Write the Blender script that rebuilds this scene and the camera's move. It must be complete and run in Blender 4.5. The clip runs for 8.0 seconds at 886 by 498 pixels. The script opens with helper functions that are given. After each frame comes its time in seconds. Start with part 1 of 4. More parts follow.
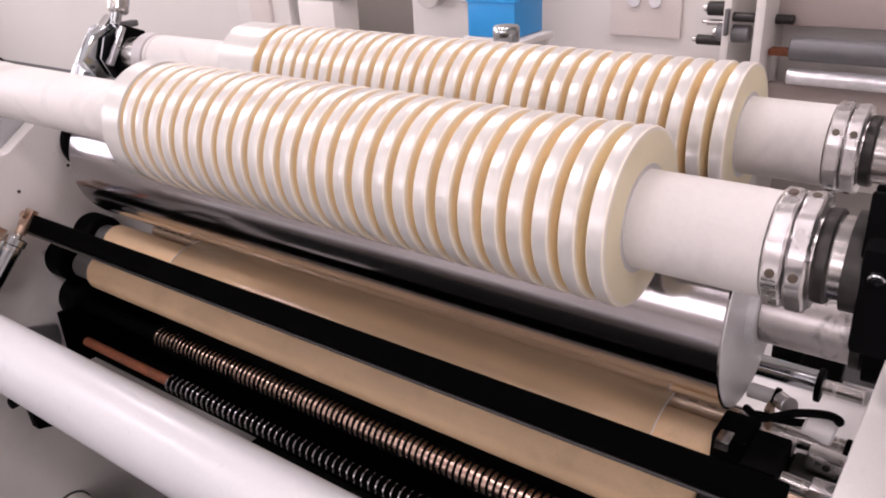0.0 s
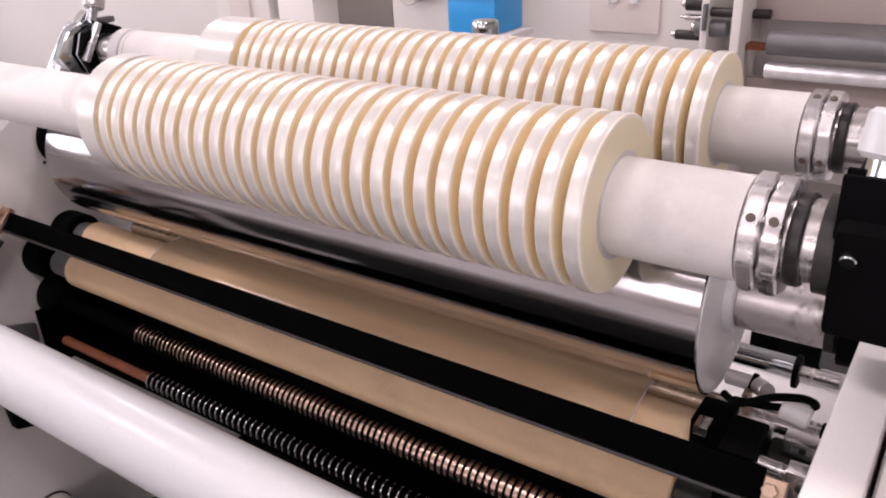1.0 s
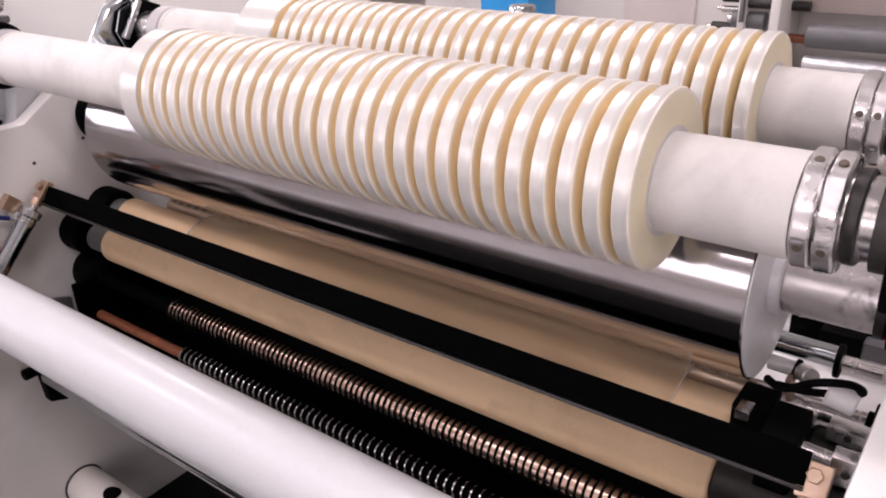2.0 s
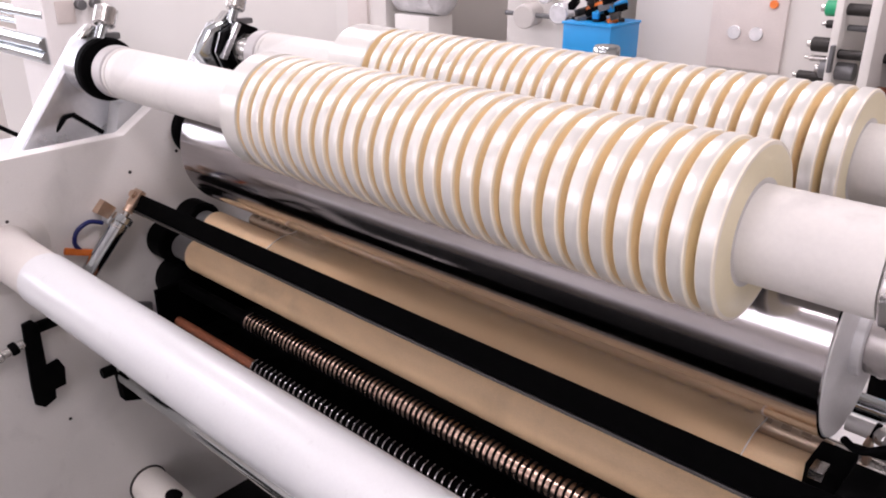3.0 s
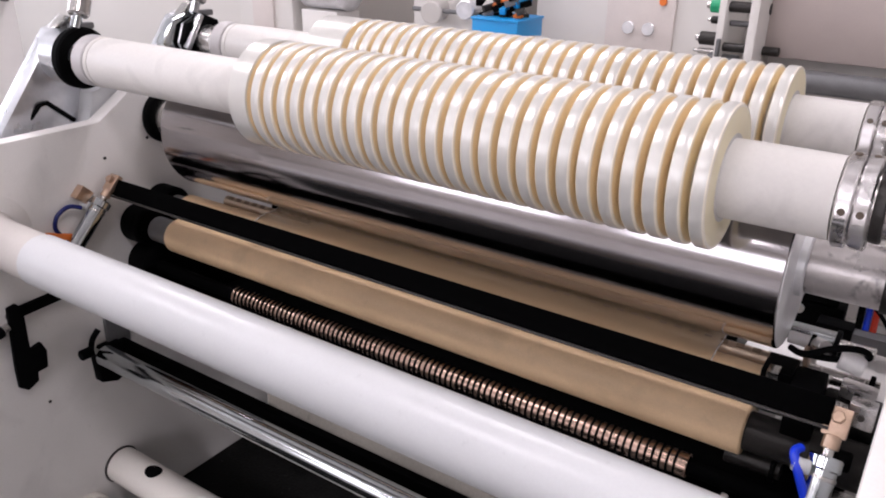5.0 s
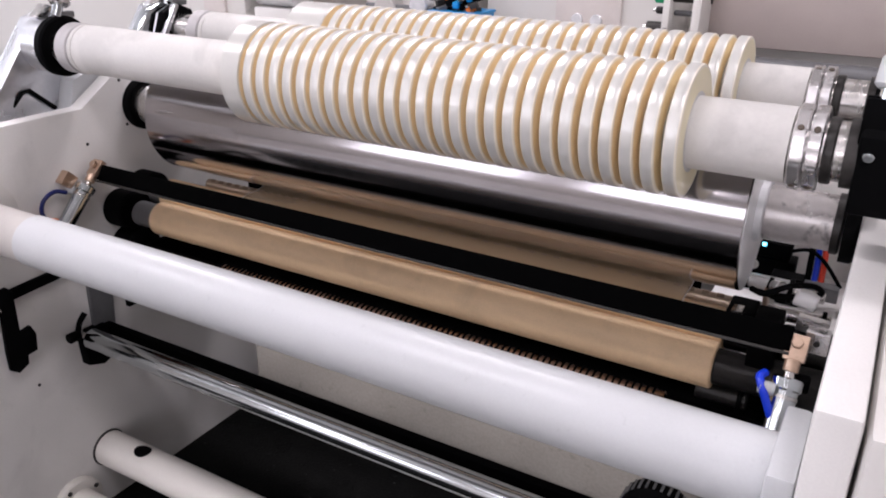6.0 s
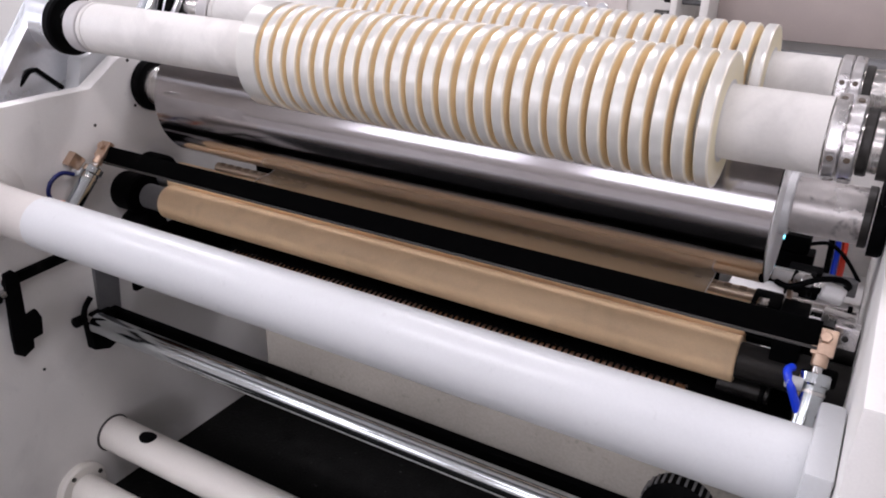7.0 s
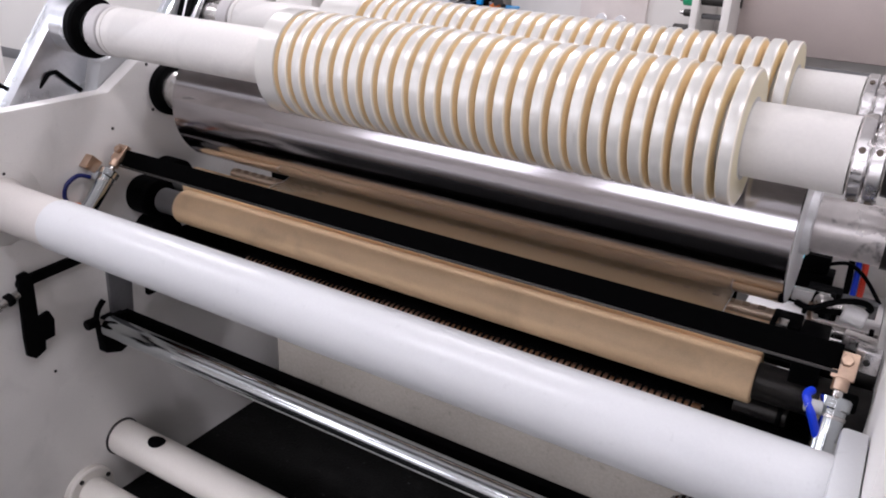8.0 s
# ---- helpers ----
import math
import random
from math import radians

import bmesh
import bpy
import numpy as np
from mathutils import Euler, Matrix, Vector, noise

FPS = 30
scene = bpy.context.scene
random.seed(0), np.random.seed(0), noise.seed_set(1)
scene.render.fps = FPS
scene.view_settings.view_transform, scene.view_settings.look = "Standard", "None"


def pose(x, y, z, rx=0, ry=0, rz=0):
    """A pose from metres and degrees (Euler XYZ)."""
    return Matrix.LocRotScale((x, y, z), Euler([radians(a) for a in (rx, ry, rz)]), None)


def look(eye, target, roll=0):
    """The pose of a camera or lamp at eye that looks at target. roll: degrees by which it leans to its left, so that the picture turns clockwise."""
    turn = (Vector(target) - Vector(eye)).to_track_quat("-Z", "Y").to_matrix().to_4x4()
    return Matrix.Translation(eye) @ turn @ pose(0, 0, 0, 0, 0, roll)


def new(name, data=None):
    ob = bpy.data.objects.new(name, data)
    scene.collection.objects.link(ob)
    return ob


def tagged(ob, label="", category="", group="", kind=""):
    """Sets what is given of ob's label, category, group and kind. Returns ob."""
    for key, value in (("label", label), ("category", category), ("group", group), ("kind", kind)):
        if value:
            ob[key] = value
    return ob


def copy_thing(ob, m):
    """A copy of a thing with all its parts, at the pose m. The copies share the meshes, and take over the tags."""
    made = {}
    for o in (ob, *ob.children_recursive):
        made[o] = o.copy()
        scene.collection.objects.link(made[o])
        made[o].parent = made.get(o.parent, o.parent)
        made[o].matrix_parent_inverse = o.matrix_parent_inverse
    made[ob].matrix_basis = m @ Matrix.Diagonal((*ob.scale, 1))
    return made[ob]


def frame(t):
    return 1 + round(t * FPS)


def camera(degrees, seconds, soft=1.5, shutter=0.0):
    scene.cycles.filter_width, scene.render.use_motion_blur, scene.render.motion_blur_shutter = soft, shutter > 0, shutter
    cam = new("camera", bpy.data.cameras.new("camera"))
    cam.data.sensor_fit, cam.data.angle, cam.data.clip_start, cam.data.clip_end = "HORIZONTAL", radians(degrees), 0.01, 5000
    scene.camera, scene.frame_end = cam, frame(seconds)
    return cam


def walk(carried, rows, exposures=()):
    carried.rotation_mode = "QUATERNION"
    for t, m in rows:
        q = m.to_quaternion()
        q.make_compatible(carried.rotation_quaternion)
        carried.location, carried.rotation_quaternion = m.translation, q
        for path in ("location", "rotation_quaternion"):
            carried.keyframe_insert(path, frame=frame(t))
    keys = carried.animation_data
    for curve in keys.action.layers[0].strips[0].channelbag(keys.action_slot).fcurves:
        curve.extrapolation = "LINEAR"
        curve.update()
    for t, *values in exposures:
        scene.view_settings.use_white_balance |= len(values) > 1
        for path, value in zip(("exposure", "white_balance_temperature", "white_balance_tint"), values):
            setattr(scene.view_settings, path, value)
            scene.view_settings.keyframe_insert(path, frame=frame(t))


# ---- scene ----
# ---- camera and path ----
cam = camera(58.33, 8.0, 1.9)
PATH = [
    (0.0, (1.1978, -0.6257, 1.2768), (0.2117, 0.6802, 0.5271), -2.78),
    (0.5, (1.2042, -0.6229, 1.2701), (0.2696, 0.7218, 0.5228), -2.86),
    (1.0, (1.2045, -0.6267, 1.2689), (0.2489, 0.6993, 0.5149), -2.87),
    (1.2, (1.2035, -0.6237, 1.2669), (0.2379, 0.6973, 0.5159), -2.77),
    (2.3, (1.1843, -0.6454, 1.2453), (0.1562, 0.6169, 0.4775), -1.70),
    (2.5, (1.1823, -0.6474, 1.2443), (0.1111, 0.5869, 0.4901), -1.35),
    (3.0, (1.1841, -0.6615, 1.2594), (0.0653, 0.5610, 0.5567), -0.20),
    (3.5, (1.1815, -0.6775, 1.2576), (0.0176, 0.5168, 0.5803), 0.38),
    (4.0, (1.1700, -0.6837, 1.2609), (0.0276, 0.5151, 0.5555), 1.22),
    (4.5, (1.1640, -0.7355, 1.2659), (0.1258, 0.5634, 0.5767), 1.25),
    (5.0, (1.1540, -0.8698, 1.2648), (0.2353, 0.5081, 0.5593), 1.10),
    (5.2, (1.1620, -0.9248, 1.2638), (0.2933, 0.4821, 0.5603), 1.00),
    (6.5, (1.1439, -0.9811, 1.2341), (0.3299, 0.4615, 0.5296), 0.97),
    (7.0, (1.1170, -0.9791, 1.2342), (0.3101, 0.4565, 0.5075), 1.73),
    (7.5, (1.1130, -0.9688, 1.2337), (0.2777, 0.4514, 0.5090), 2.37),
    (8.0, (1.1068, -0.9720, 1.2344), (0.2729, 0.4564, 0.5243), 2.68),
]
TINTS = [(0.0, -0.22, 6600, 17), (1.0, -0.2, 6600, 17), (2.5, -0.15, 6450, 15), (3.5, -0.04, 6350, 13), (4.0, -0.16, 6300, 12), (5.0, -0.26, 6250, 10), (6.5, -0.26, 6100, 9), (8.0, -0.28, 6050, 8)]
walk(cam, [(t, look(eye, target, roll)) for t, eye, target, roll in PATH], TINTS)

# ---- light: a closed hall with ceiling panels and a window wall ----
world = bpy.data.worlds.new("hall_air")
scene.world = world
world.use_nodes = True
sky = world.node_tree.nodes.new("ShaderNodeTexSky")
sky.sky_type, sky.sun_disc = "NISHITA", False
sky.sun_elevation, sky.sun_rotation = radians(40), radians(120)
world.node_tree.links.new(sky.outputs[0], world.node_tree.nodes["Background"].inputs[0])
world.node_tree.nodes["Background"].inputs[1].default_value = 0.1
PANELS = [(-3.2, 1.6, 46), (-0.6, 1.6, 44), (2.0, 1.6, 36), (-3.2, -1.6, 30), (-0.6, -1.6, 30), (2.0, -1.6, 32), (-3.2, -4.8, 22), (-0.6, -4.8, 22), (2.0, -4.8, 22)]
CEIL = 3.9
for px, py, power in PANELS:
    lamp = bpy.data.lights.new("ceiling_panel_lamp", "AREA")
    lamp.shape, lamp.size, lamp.size_y, lamp.energy, lamp.color = "RECTANGLE", 1.15, 0.55, power, (1.0, 0.90, 0.93)
    new("ceiling_panel_lamp", lamp).matrix_world = pose(px, py, CEIL - 0.06)
WINDOW_Y = [-3.6, -1.2, 1.2]
for wy in WINDOW_Y:
    lamp = bpy.data.lights.new("window_daylight", "AREA")
    lamp.shape, lamp.size, lamp.size_y, lamp.energy, lamp.color = "RECTANGLE", 1.7, 1.5, 54, (0.90, 0.91, 1.0)
    new("window_daylight", lamp).matrix_world = pose(-6.9, wy, 2.2, 0, -90, 0)


WINDOW_X = [-3.4, -0.4, 2.6]
for wx in WINDOW_X:
    lamp = bpy.data.lights.new("window_daylight", "AREA")
    lamp.shape, lamp.size, lamp.size_y, lamp.energy, lamp.color = "RECTANGLE", 2.2, 1.7, 34, (0.99, 0.91, 0.96)
    new("window_daylight", lamp).matrix_world = pose(wx, -6.9, 2.05, 90, 0, 0)


# ---- materials ----
def mat(name, colour, rough=0.5, metal=0.0, vary=0.06, scale=14.0, bump=0.02, fine=220.0, coat=0.0, random_shift=0.0, stretch=None, spec=0.5, specks=0.0, coat_rough=0.08, wear=(0.8, 1.25)):
    m = bpy.data.materials.new(name)
    m.use_nodes = True
    nt = m.node_tree
    b = nt.nodes["Principled BSDF"]
    b.inputs["Roughness"].default_value, b.inputs["Metallic"].default_value = rough, metal
    b.inputs["Coat Weight"].default_value = coat
    b.inputs["Coat Roughness"].default_value = coat_rough
    b.inputs["Specular IOR Level"].default_value = spec
    tc = nt.nodes.new("ShaderNodeTexCoord")
    mp = nt.nodes.new("ShaderNodeMapping")
    if stretch:
        mp.inputs["Scale"].default_value = stretch
    nt.links.new(tc.outputs["Object"], mp.inputs[0])
    n1 = nt.nodes.new("ShaderNodeTexNoise")
    n1.inputs["Scale"].default_value, n1.inputs["Detail"].default_value = scale, 5
    n2 = nt.nodes.new("ShaderNodeTexNoise")
    n2.inputs["Scale"].default_value, n2.inputs["Detail"].default_value = fine, 3
    nt.links.new(mp.outputs[0], n1.inputs[0])
    nt.links.new(mp.outputs[0], n2.inputs[0])
    add = nt.nodes.new("ShaderNodeMath")
    add.operation = "ADD"
    half = nt.nodes.new("ShaderNodeMath")
    half.operation = "MULTIPLY"
    half.inputs[1].default_value = 0.5
    nt.links.new(n2.outputs[0], half.inputs[0])
    nt.links.new(n1.outputs[0], add.inputs[0])
    nt.links.new(half.outputs[0], add.inputs[1])
    rng = nt.nodes.new("ShaderNodeMapRange")
    rng.inputs[1].default_value, rng.inputs[2].default_value = 0.45, 1.05
    rng.inputs[3].default_value, rng.inputs[4].default_value = 1 - vary * 2, 1 + vary
    nt.links.new(add.outputs[0], rng.inputs[0])
    last = rng.outputs[0]
    if random_shift:
        oi = nt.nodes.new("ShaderNodeObjectInfo")
        r2 = nt.nodes.new("ShaderNodeMapRange")
        r2.inputs[3].default_value, r2.inputs[4].default_value = 1 - random_shift, 1 + random_shift
        nt.links.new(oi.outputs["Random"], r2.inputs[0])
        mul = nt.nodes.new("ShaderNodeMath")
        mul.operation = "MULTIPLY"
        nt.links.new(last, mul.inputs[0])
        nt.links.new(r2.outputs[0], mul.inputs[1])
        last = mul.outputs[0]
    if specks:
        n3 = nt.nodes.new("ShaderNodeTexNoise")
        n3.inputs["Scale"].default_value, n3.inputs["Detail"].default_value = 60, 6
        nt.links.new(tc.outputs["Object"], n3.inputs[0])
        r3 = nt.nodes.new("ShaderNodeMapRange")
        r3.inputs[1].default_value, r3.inputs[2].default_value = 0.66, 0.74
        r3.inputs[3].default_value, r3.inputs[4].default_value = 1.0, 1.0 - specks
        nt.links.new(n3.outputs[0], r3.inputs[0])
        mul = nt.nodes.new("ShaderNodeMath")
        mul.operation = "MULTIPLY"
        nt.links.new(last, mul.inputs[0])
        nt.links.new(r3.outputs[0], mul.inputs[1])
        last = mul.outputs[0]
    mix = nt.nodes.new("ShaderNodeVectorMath")
    mix.operation = "SCALE"
    mix.inputs[0].default_value = colour
    nt.links.new(last, mix.inputs["Scale"])
    nt.links.new(mix.outputs[0], b.inputs["Base Color"])
    rr = nt.nodes.new("ShaderNodeMapRange")
    rr.inputs[1].default_value, rr.inputs[2].default_value = 0.3, 0.7
    rr.inputs[3].default_value, rr.inputs[4].default_value = rough * wear[0], min(1.0, rough * wear[1])
    nt.links.new(n1.outputs[0], rr.inputs[0])
    nt.links.new(rr.outputs[0], b.inputs["Roughness"])
    if bump:
        bp = nt.nodes.new("ShaderNodeBump")
        bp.inputs["Strength"].default_value, bp.inputs["Distance"].default_value = bump * 4, 0.002
        nt.links.new(n2.outputs[0], bp.inputs["Height"])
        nt.links.new(bp.outputs[0], b.inputs["Normal"])
    return m


def smear(m, scale, low, high, depth):
    """Darkens a material in loose patches of oil and dirt."""
    nt = m.node_tree
    b = nt.nodes["Principled BSDF"]
    tc = nt.nodes.new("ShaderNodeTexCoord")
    n = nt.nodes.new("ShaderNodeTexNoise")
    n.inputs["Scale"].default_value, n.inputs["Detail"].default_value, n.inputs["Distortion"].default_value = scale, 6, 0.6
    nt.links.new(tc.outputs["Object"], n.inputs[0])
    r = nt.nodes.new("ShaderNodeMapRange")
    r.inputs[1].default_value, r.inputs[2].default_value = low, high
    r.inputs[3].default_value, r.inputs[4].default_value = 1.0, 1.0 - depth
    nt.links.new(n.outputs[0], r.inputs[0])
    mul = nt.nodes.new("ShaderNodeVectorMath")
    mul.operation = "SCALE"
    old = b.inputs["Base Color"].links[0].from_socket
    nt.links.new(old, mul.inputs[0])
    nt.links.new(r.outputs[0], mul.inputs["Scale"])
    nt.links.new(mul.outputs[0], b.inputs["Base Color"])
    return m


def clear_mat(name, tint, rough, amount):
    """Clear film or acrylic: mostly transparent, with a glossy face."""
    m = mat(name, tint, rough, 0, 0.03, 8, 0.01, coat=0.0)
    nt = m.node_tree
    b = nt.nodes["Principled BSDF"]
    tr = nt.nodes.new("ShaderNodeBsdfTransparent")
    tr.inputs[0].default_value = (0.995, 0.99, 0.98, 1)
    mx = nt.nodes.new("ShaderNodeMixShader")
    mx.inputs[0].default_value = amount
    nt.links.new(tr.outputs[0], mx.inputs[1])
    nt.links.new(b.outputs[0], mx.inputs[2])
    nt.links.new(mx.outputs[0], nt.nodes["Material Output"].inputs[0])
    return m


def glow(name, colour, strength):
    m = bpy.data.materials.new(name)
    m.use_nodes = True
    b = m.node_tree.nodes["Principled BSDF"]
    b.inputs["Base Color"].default_value = (*colour, 1)
    b.inputs["Emission Color"].default_value = (*colour, 1)
    b.inputs["Emission Strength"].default_value = strength
    return m


M_FRAME = mat("cream_machine_paint", (0.78, 0.76, 0.735), 0.42, 0, 0.04, 5, 0.015, 400, specks=0.05)
M_SHEET = mat("bright_white_sheet", (0.84, 0.82, 0.81), 0.45, 0, 0.03, 6, 0.01)
# the rail's tan is the rubber sleeves' reflection, put into its colour
M_RAIL = mat("rail_tan_reflection", (0.62, 0.50, 0.38), 0.34, 0.6, 0.06, 20, 0.01)
# darker tan stands for the shade inside the rail's slots
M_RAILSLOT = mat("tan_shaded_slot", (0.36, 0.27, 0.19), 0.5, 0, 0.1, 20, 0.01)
M_SLOT = mat("brown_slot", (0.10, 0.075, 0.055), 0.5, 0, 0.1, 20, 0.01)
M_WHITE = mat("white_gloss_paint", (0.595, 0.605, 0.615), 0.38, 0, 0.03, 4, 0.006, 300, coat=0.22, coat_rough=0.16, wear=(0.95, 1.05), specks=0.08)
M_TUBE = mat("cream_tube_paint", (0.72, 0.69, 0.64), 0.35, 0, 0.03, 6, 0.01)
M_CHROME = mat("polished_chrome", (0.54, 0.57, 0.585), 0.11, 1, 0.05, 3, 0.002, 90, stretch=(0.4, 6, 6))
M_DRUM = mat("dull_polished_drum", (0.42, 0.40, 0.41), 0.12, 1, 0.06, 3, 0.003, 90, stretch=(0.4, 6, 6))
M_STEEL = mat("turned_steel", (0.62, 0.60, 0.58), 0.24, 1, 0.08, 12, 0.02, 160, stretch=(8, 1, 1))
M_FACE = mat("machined_roller_face", (0.82, 0.82, 0.83), 0.40, 0.35, 0.05, 20, 0.02)
M_STAIN = mat("stained_pale_steel", (0.60, 0.565, 0.55), 0.3, 0.5, 0.10, 9, 0.02, 120)
M_ALU = mat("milled_aluminium", (0.72, 0.73, 0.76), 0.28, 1, 0.06, 9, 0.02, 120)
M_BLACK = mat("black_plastic", (0.0022, 0.0022, 0.0025), 0.6, 0, 0.15, 10, 0.02, spec=0.04)
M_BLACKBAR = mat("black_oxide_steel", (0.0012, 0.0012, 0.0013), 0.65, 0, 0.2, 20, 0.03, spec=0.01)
M_DARK = mat("dark_oiled_steel", (0.04, 0.037, 0.035), 0.4, 0.6, 0.2, 20, 0.03)
M_KRAFT = mat("tan_rubber_sleeve", (0.87, 0.63, 0.385), 0.5, 0, 0.07, 9, 0.03, 240, stretch=(1, 3, 3), specks=0.05)
M_CORE = mat("white_paper_core", (0.69, 0.67, 0.64), 0.5, 0, 0.04, 7, 0.01)
M_RIM = mat("tape_rim_cream", (0.86, 0.80, 0.68), 0.35, 0, 0.03, 30, 0.01, 300)
M_TAPE = mat("clear_tape_wound", (0.68, 0.67, 0.635), 0.30, 0.30, 0.02, 9, 0.0, 120, coat=0.45, coat_rough=0.2, random_shift=0.03, wear=(0.97, 1.03))
M_TAPESIDE = mat("tape_side_amber", (0.88, 0.71, 0.44), 0.5, 0, 0.04, 40, 0.02, 300, random_shift=0.04)
M_TAPEEND = mat("tape_end_cream", (0.84, 0.76, 0.54), 0.42, 0, 0.03, 30, 0.01, 300)
M_COLLAR = mat("matt_grey_collar", (0.52, 0.50, 0.50), 0.45, 0.2, 0.05, 20, 0.02)
# darker copy of the blue hose, with the left side's shade in its colour
M_BLUE_SHADED = mat("shaded_blue_hose", (0.006, 0.012, 0.12), 0.35, 0, 0.04, 10, 0.0)
M_COPPER = mat("copper_brass_fitting", (0.55, 0.40, 0.30), 0.36, 0.9, 0.1, 30, 0.03)
M_RIB = mat("bright_knife_sleeve", (0.46, 0.325, 0.26), 0.27, 1, 0.1, 30, 0.01)
M_RUST = mat("rusty_shaft", (0.22, 0.07, 0.03), 0.6, 0.3, 0.3, 40, 0.1)
M_BLUE = mat("blue_hose", (0.01, 0.05, 0.75), 0.3, 0, 0.04, 10, 0.0)
M_RED = mat("red_plastic", (0.75, 0.05, 0.02), 0.4, 0, 0.05, 10, 0.0)
M_MAT = mat("black_floor_mat", (0.007, 0.007, 0.0068), 0.7, 0, 0.5, 22, 0.2, 160, spec=0.05, specks=-4.0)
M_FLOOR = mat("grey_workshop_floor", (0.40, 0.38, 0.36), 0.4, 0, 0.1, 2, 0.03)
M_HALL = mat("cream_hall_wall", (0.74, 0.70, 0.66), 0.7, 0, 0.03, 1.5, 0.02)
M_CEIL = mat("white_ceiling", (0.75, 0.74, 0.73), 0.8, 0, 0.03, 2, 0.02)
M_CAB = mat("cream_cabinet_paint", (0.69, 0.665, 0.635), 0.4, 0, 0.02, 2, 0.01)
M_PANEL = mat("grey_control_panel", (0.66, 0.60, 0.57), 0.45, 0, 0.05, 6, 0.01)
M_BEAM = mat("grey_beam_paint", (0.42, 0.36, 0.335), 0.45, 0, 0.05, 6, 0.01)
M_BLUEBOX = mat("blue_crate", (0.01, 0.28, 0.66), 0.4, 0, 0.05, 6, 0.01)
# dark tone carries the shade under the guide roller, for the cross plate
M_BEIGE = mat("shaded_beige_steel", (0.27, 0.25, 0.22), 0.5, 0, 0.16, 5, 0.03, specks=0.25)
M_NUT = mat("brushed_nut_steel", (0.80, 0.78, 0.78), 0.28, 1, 0.05, 30, 0.03, 200)
M_NECK = mat("dull_cream_paint", (0.58, 0.55, 0.52), 0.7, 0, 0.04, 6, 0.02)
M_GREY = mat("grey_cast_metal", (0.16, 0.16, 0.165), 0.45, 0.3, 0.1, 25, 0.04)
M_FOIL = mat("clear_wrapped_roll", (0.78, 0.78, 0.80), 0.14, 0.35, 0.15, 12, 0.2, 30)
M_FILM = clear_mat("clear_film", (0.86, 0.66, 0.43), 0.10, 0.50)
M_GREEN = mat("green_button", (0.02, 0.35, 0.16), 0.35, 0, 0.02, 10, 0.0)
M_ORANGE = mat("orange_plastic", (0.8, 0.2, 0.03), 0.4, 0, 0.05, 10, 0.0)
M_LED = glow("blue_led", (0.2, 0.75, 1.0), 6)
M_PANELGLOW = glow("ceiling_panel_glow", (1.0, 0.91, 0.94), 5)
M_WINGLOW = glow("daylight_backdrop", (0.96, 0.93, 1.0), 1.6)


smear(M_STAIN, 26, 0.56, 0.68, 0.88)
smear(M_KRAFT, 13, 0.55, 0.72, 0.12)
smear(M_FRAME, 7, 0.60, 0.75, 0.10)
smear(M_CORE, 7, 0.50, 0.60, 0.14)


# ---- mesh helpers ----
def finish(name, bm, material, parent=None, label="", smooth=True, angle=35):
    bmesh.ops.recalc_face_normals(bm, faces=bm.faces[:])
    me = bpy.data.meshes.new(name)
    bm.to_mesh(me)
    bm.free()
    for m in material if isinstance(material, (list, tuple)) else [material]:
        me.materials.append(m)
    if smooth:
        for p in me.polygons:
            p.use_smooth = True
        me.set_sharp_from_angle(angle=radians(angle))
    ob = new(name, me)
    if parent:
        ob.parent = parent
    if label:
        ob["label"] = label
    return ob


def part(name, bm, material, parent, label=""):
    return finish(name, bm, material, parent, label)


def thing(name, label, category, group="", at=(0, 0, 0), kind=""):
    e = new(name)
    e.matrix_basis = pose(*at)
    return tagged(e, label, category, group, kind)


def lathe(profile, seg=48, origin=(0, 0, 0), axis="x", bm=None, close=True, mats=None):
    """Turns (along, radius) pairs round an axis through origin."""
    bm = bm or bmesh.new()
    o = Vector(origin)
    rings = []
    for a, r in profile:
        ring = []
        for k in range(seg):
            c, s = math.cos(2 * math.pi * k / seg) * r, math.sin(2 * math.pi * k / seg) * r
            v = {"x": (a, c, s), "y": (c, a, s), "z": (c, s, a)}[axis]
            ring.append(bm.verts.new(o + Vector(v)))
        rings.append(ring)
    for i in range(len(rings) - 1):
        for k in range(seg):
            f = bm.faces.new((rings[i][k], rings[i][(k + 1) % seg], rings[i + 1][(k + 1) % seg], rings[i + 1][k]))
            if mats:
                f.material_index = mats[i]
    if close:
        bm.faces.new(rings[0])
        bm.faces.new(rings[-1][::-1])
    return bm


def rod(x0, x1, r, y, z, bev=0.0015, seg=48, bm=None):
    return lathe([(x0, r - bev), (x0 + bev, r), (x1 - bev, r), (x1, r - bev)], seg, (0, y, z), "x", bm)


def box(x0, x1, y0, y1, z0, z1, bev=0.002, bm=None, m=None):
    b = bmesh.new()
    bmesh.ops.create_cube(b, size=1)
    for v in b.verts:
        v.co = Vector(((x0 + x1) / 2 + v.co.x * (x1 - x0), (y0 + y1) / 2 + v.co.y * (y1 - y0), (z0 + z1) / 2 + v.co.z * (z1 - z0)))
    if bev:
        bmesh.ops.bevel(b, geom=b.edges[:], offset=bev, segments=2, affect="EDGES", profile=0.6)
    if m is not None:
        bmesh.ops.transform(b, matrix=m, verts=b.verts[:])
    if bm is None:
        return b
    tmp = bpy.data.meshes.new("tmp")
    b.to_mesh(tmp)
    b.free()
    bm.from_mesh(tmp)
    bpy.data.meshes.remove(tmp)
    return bm


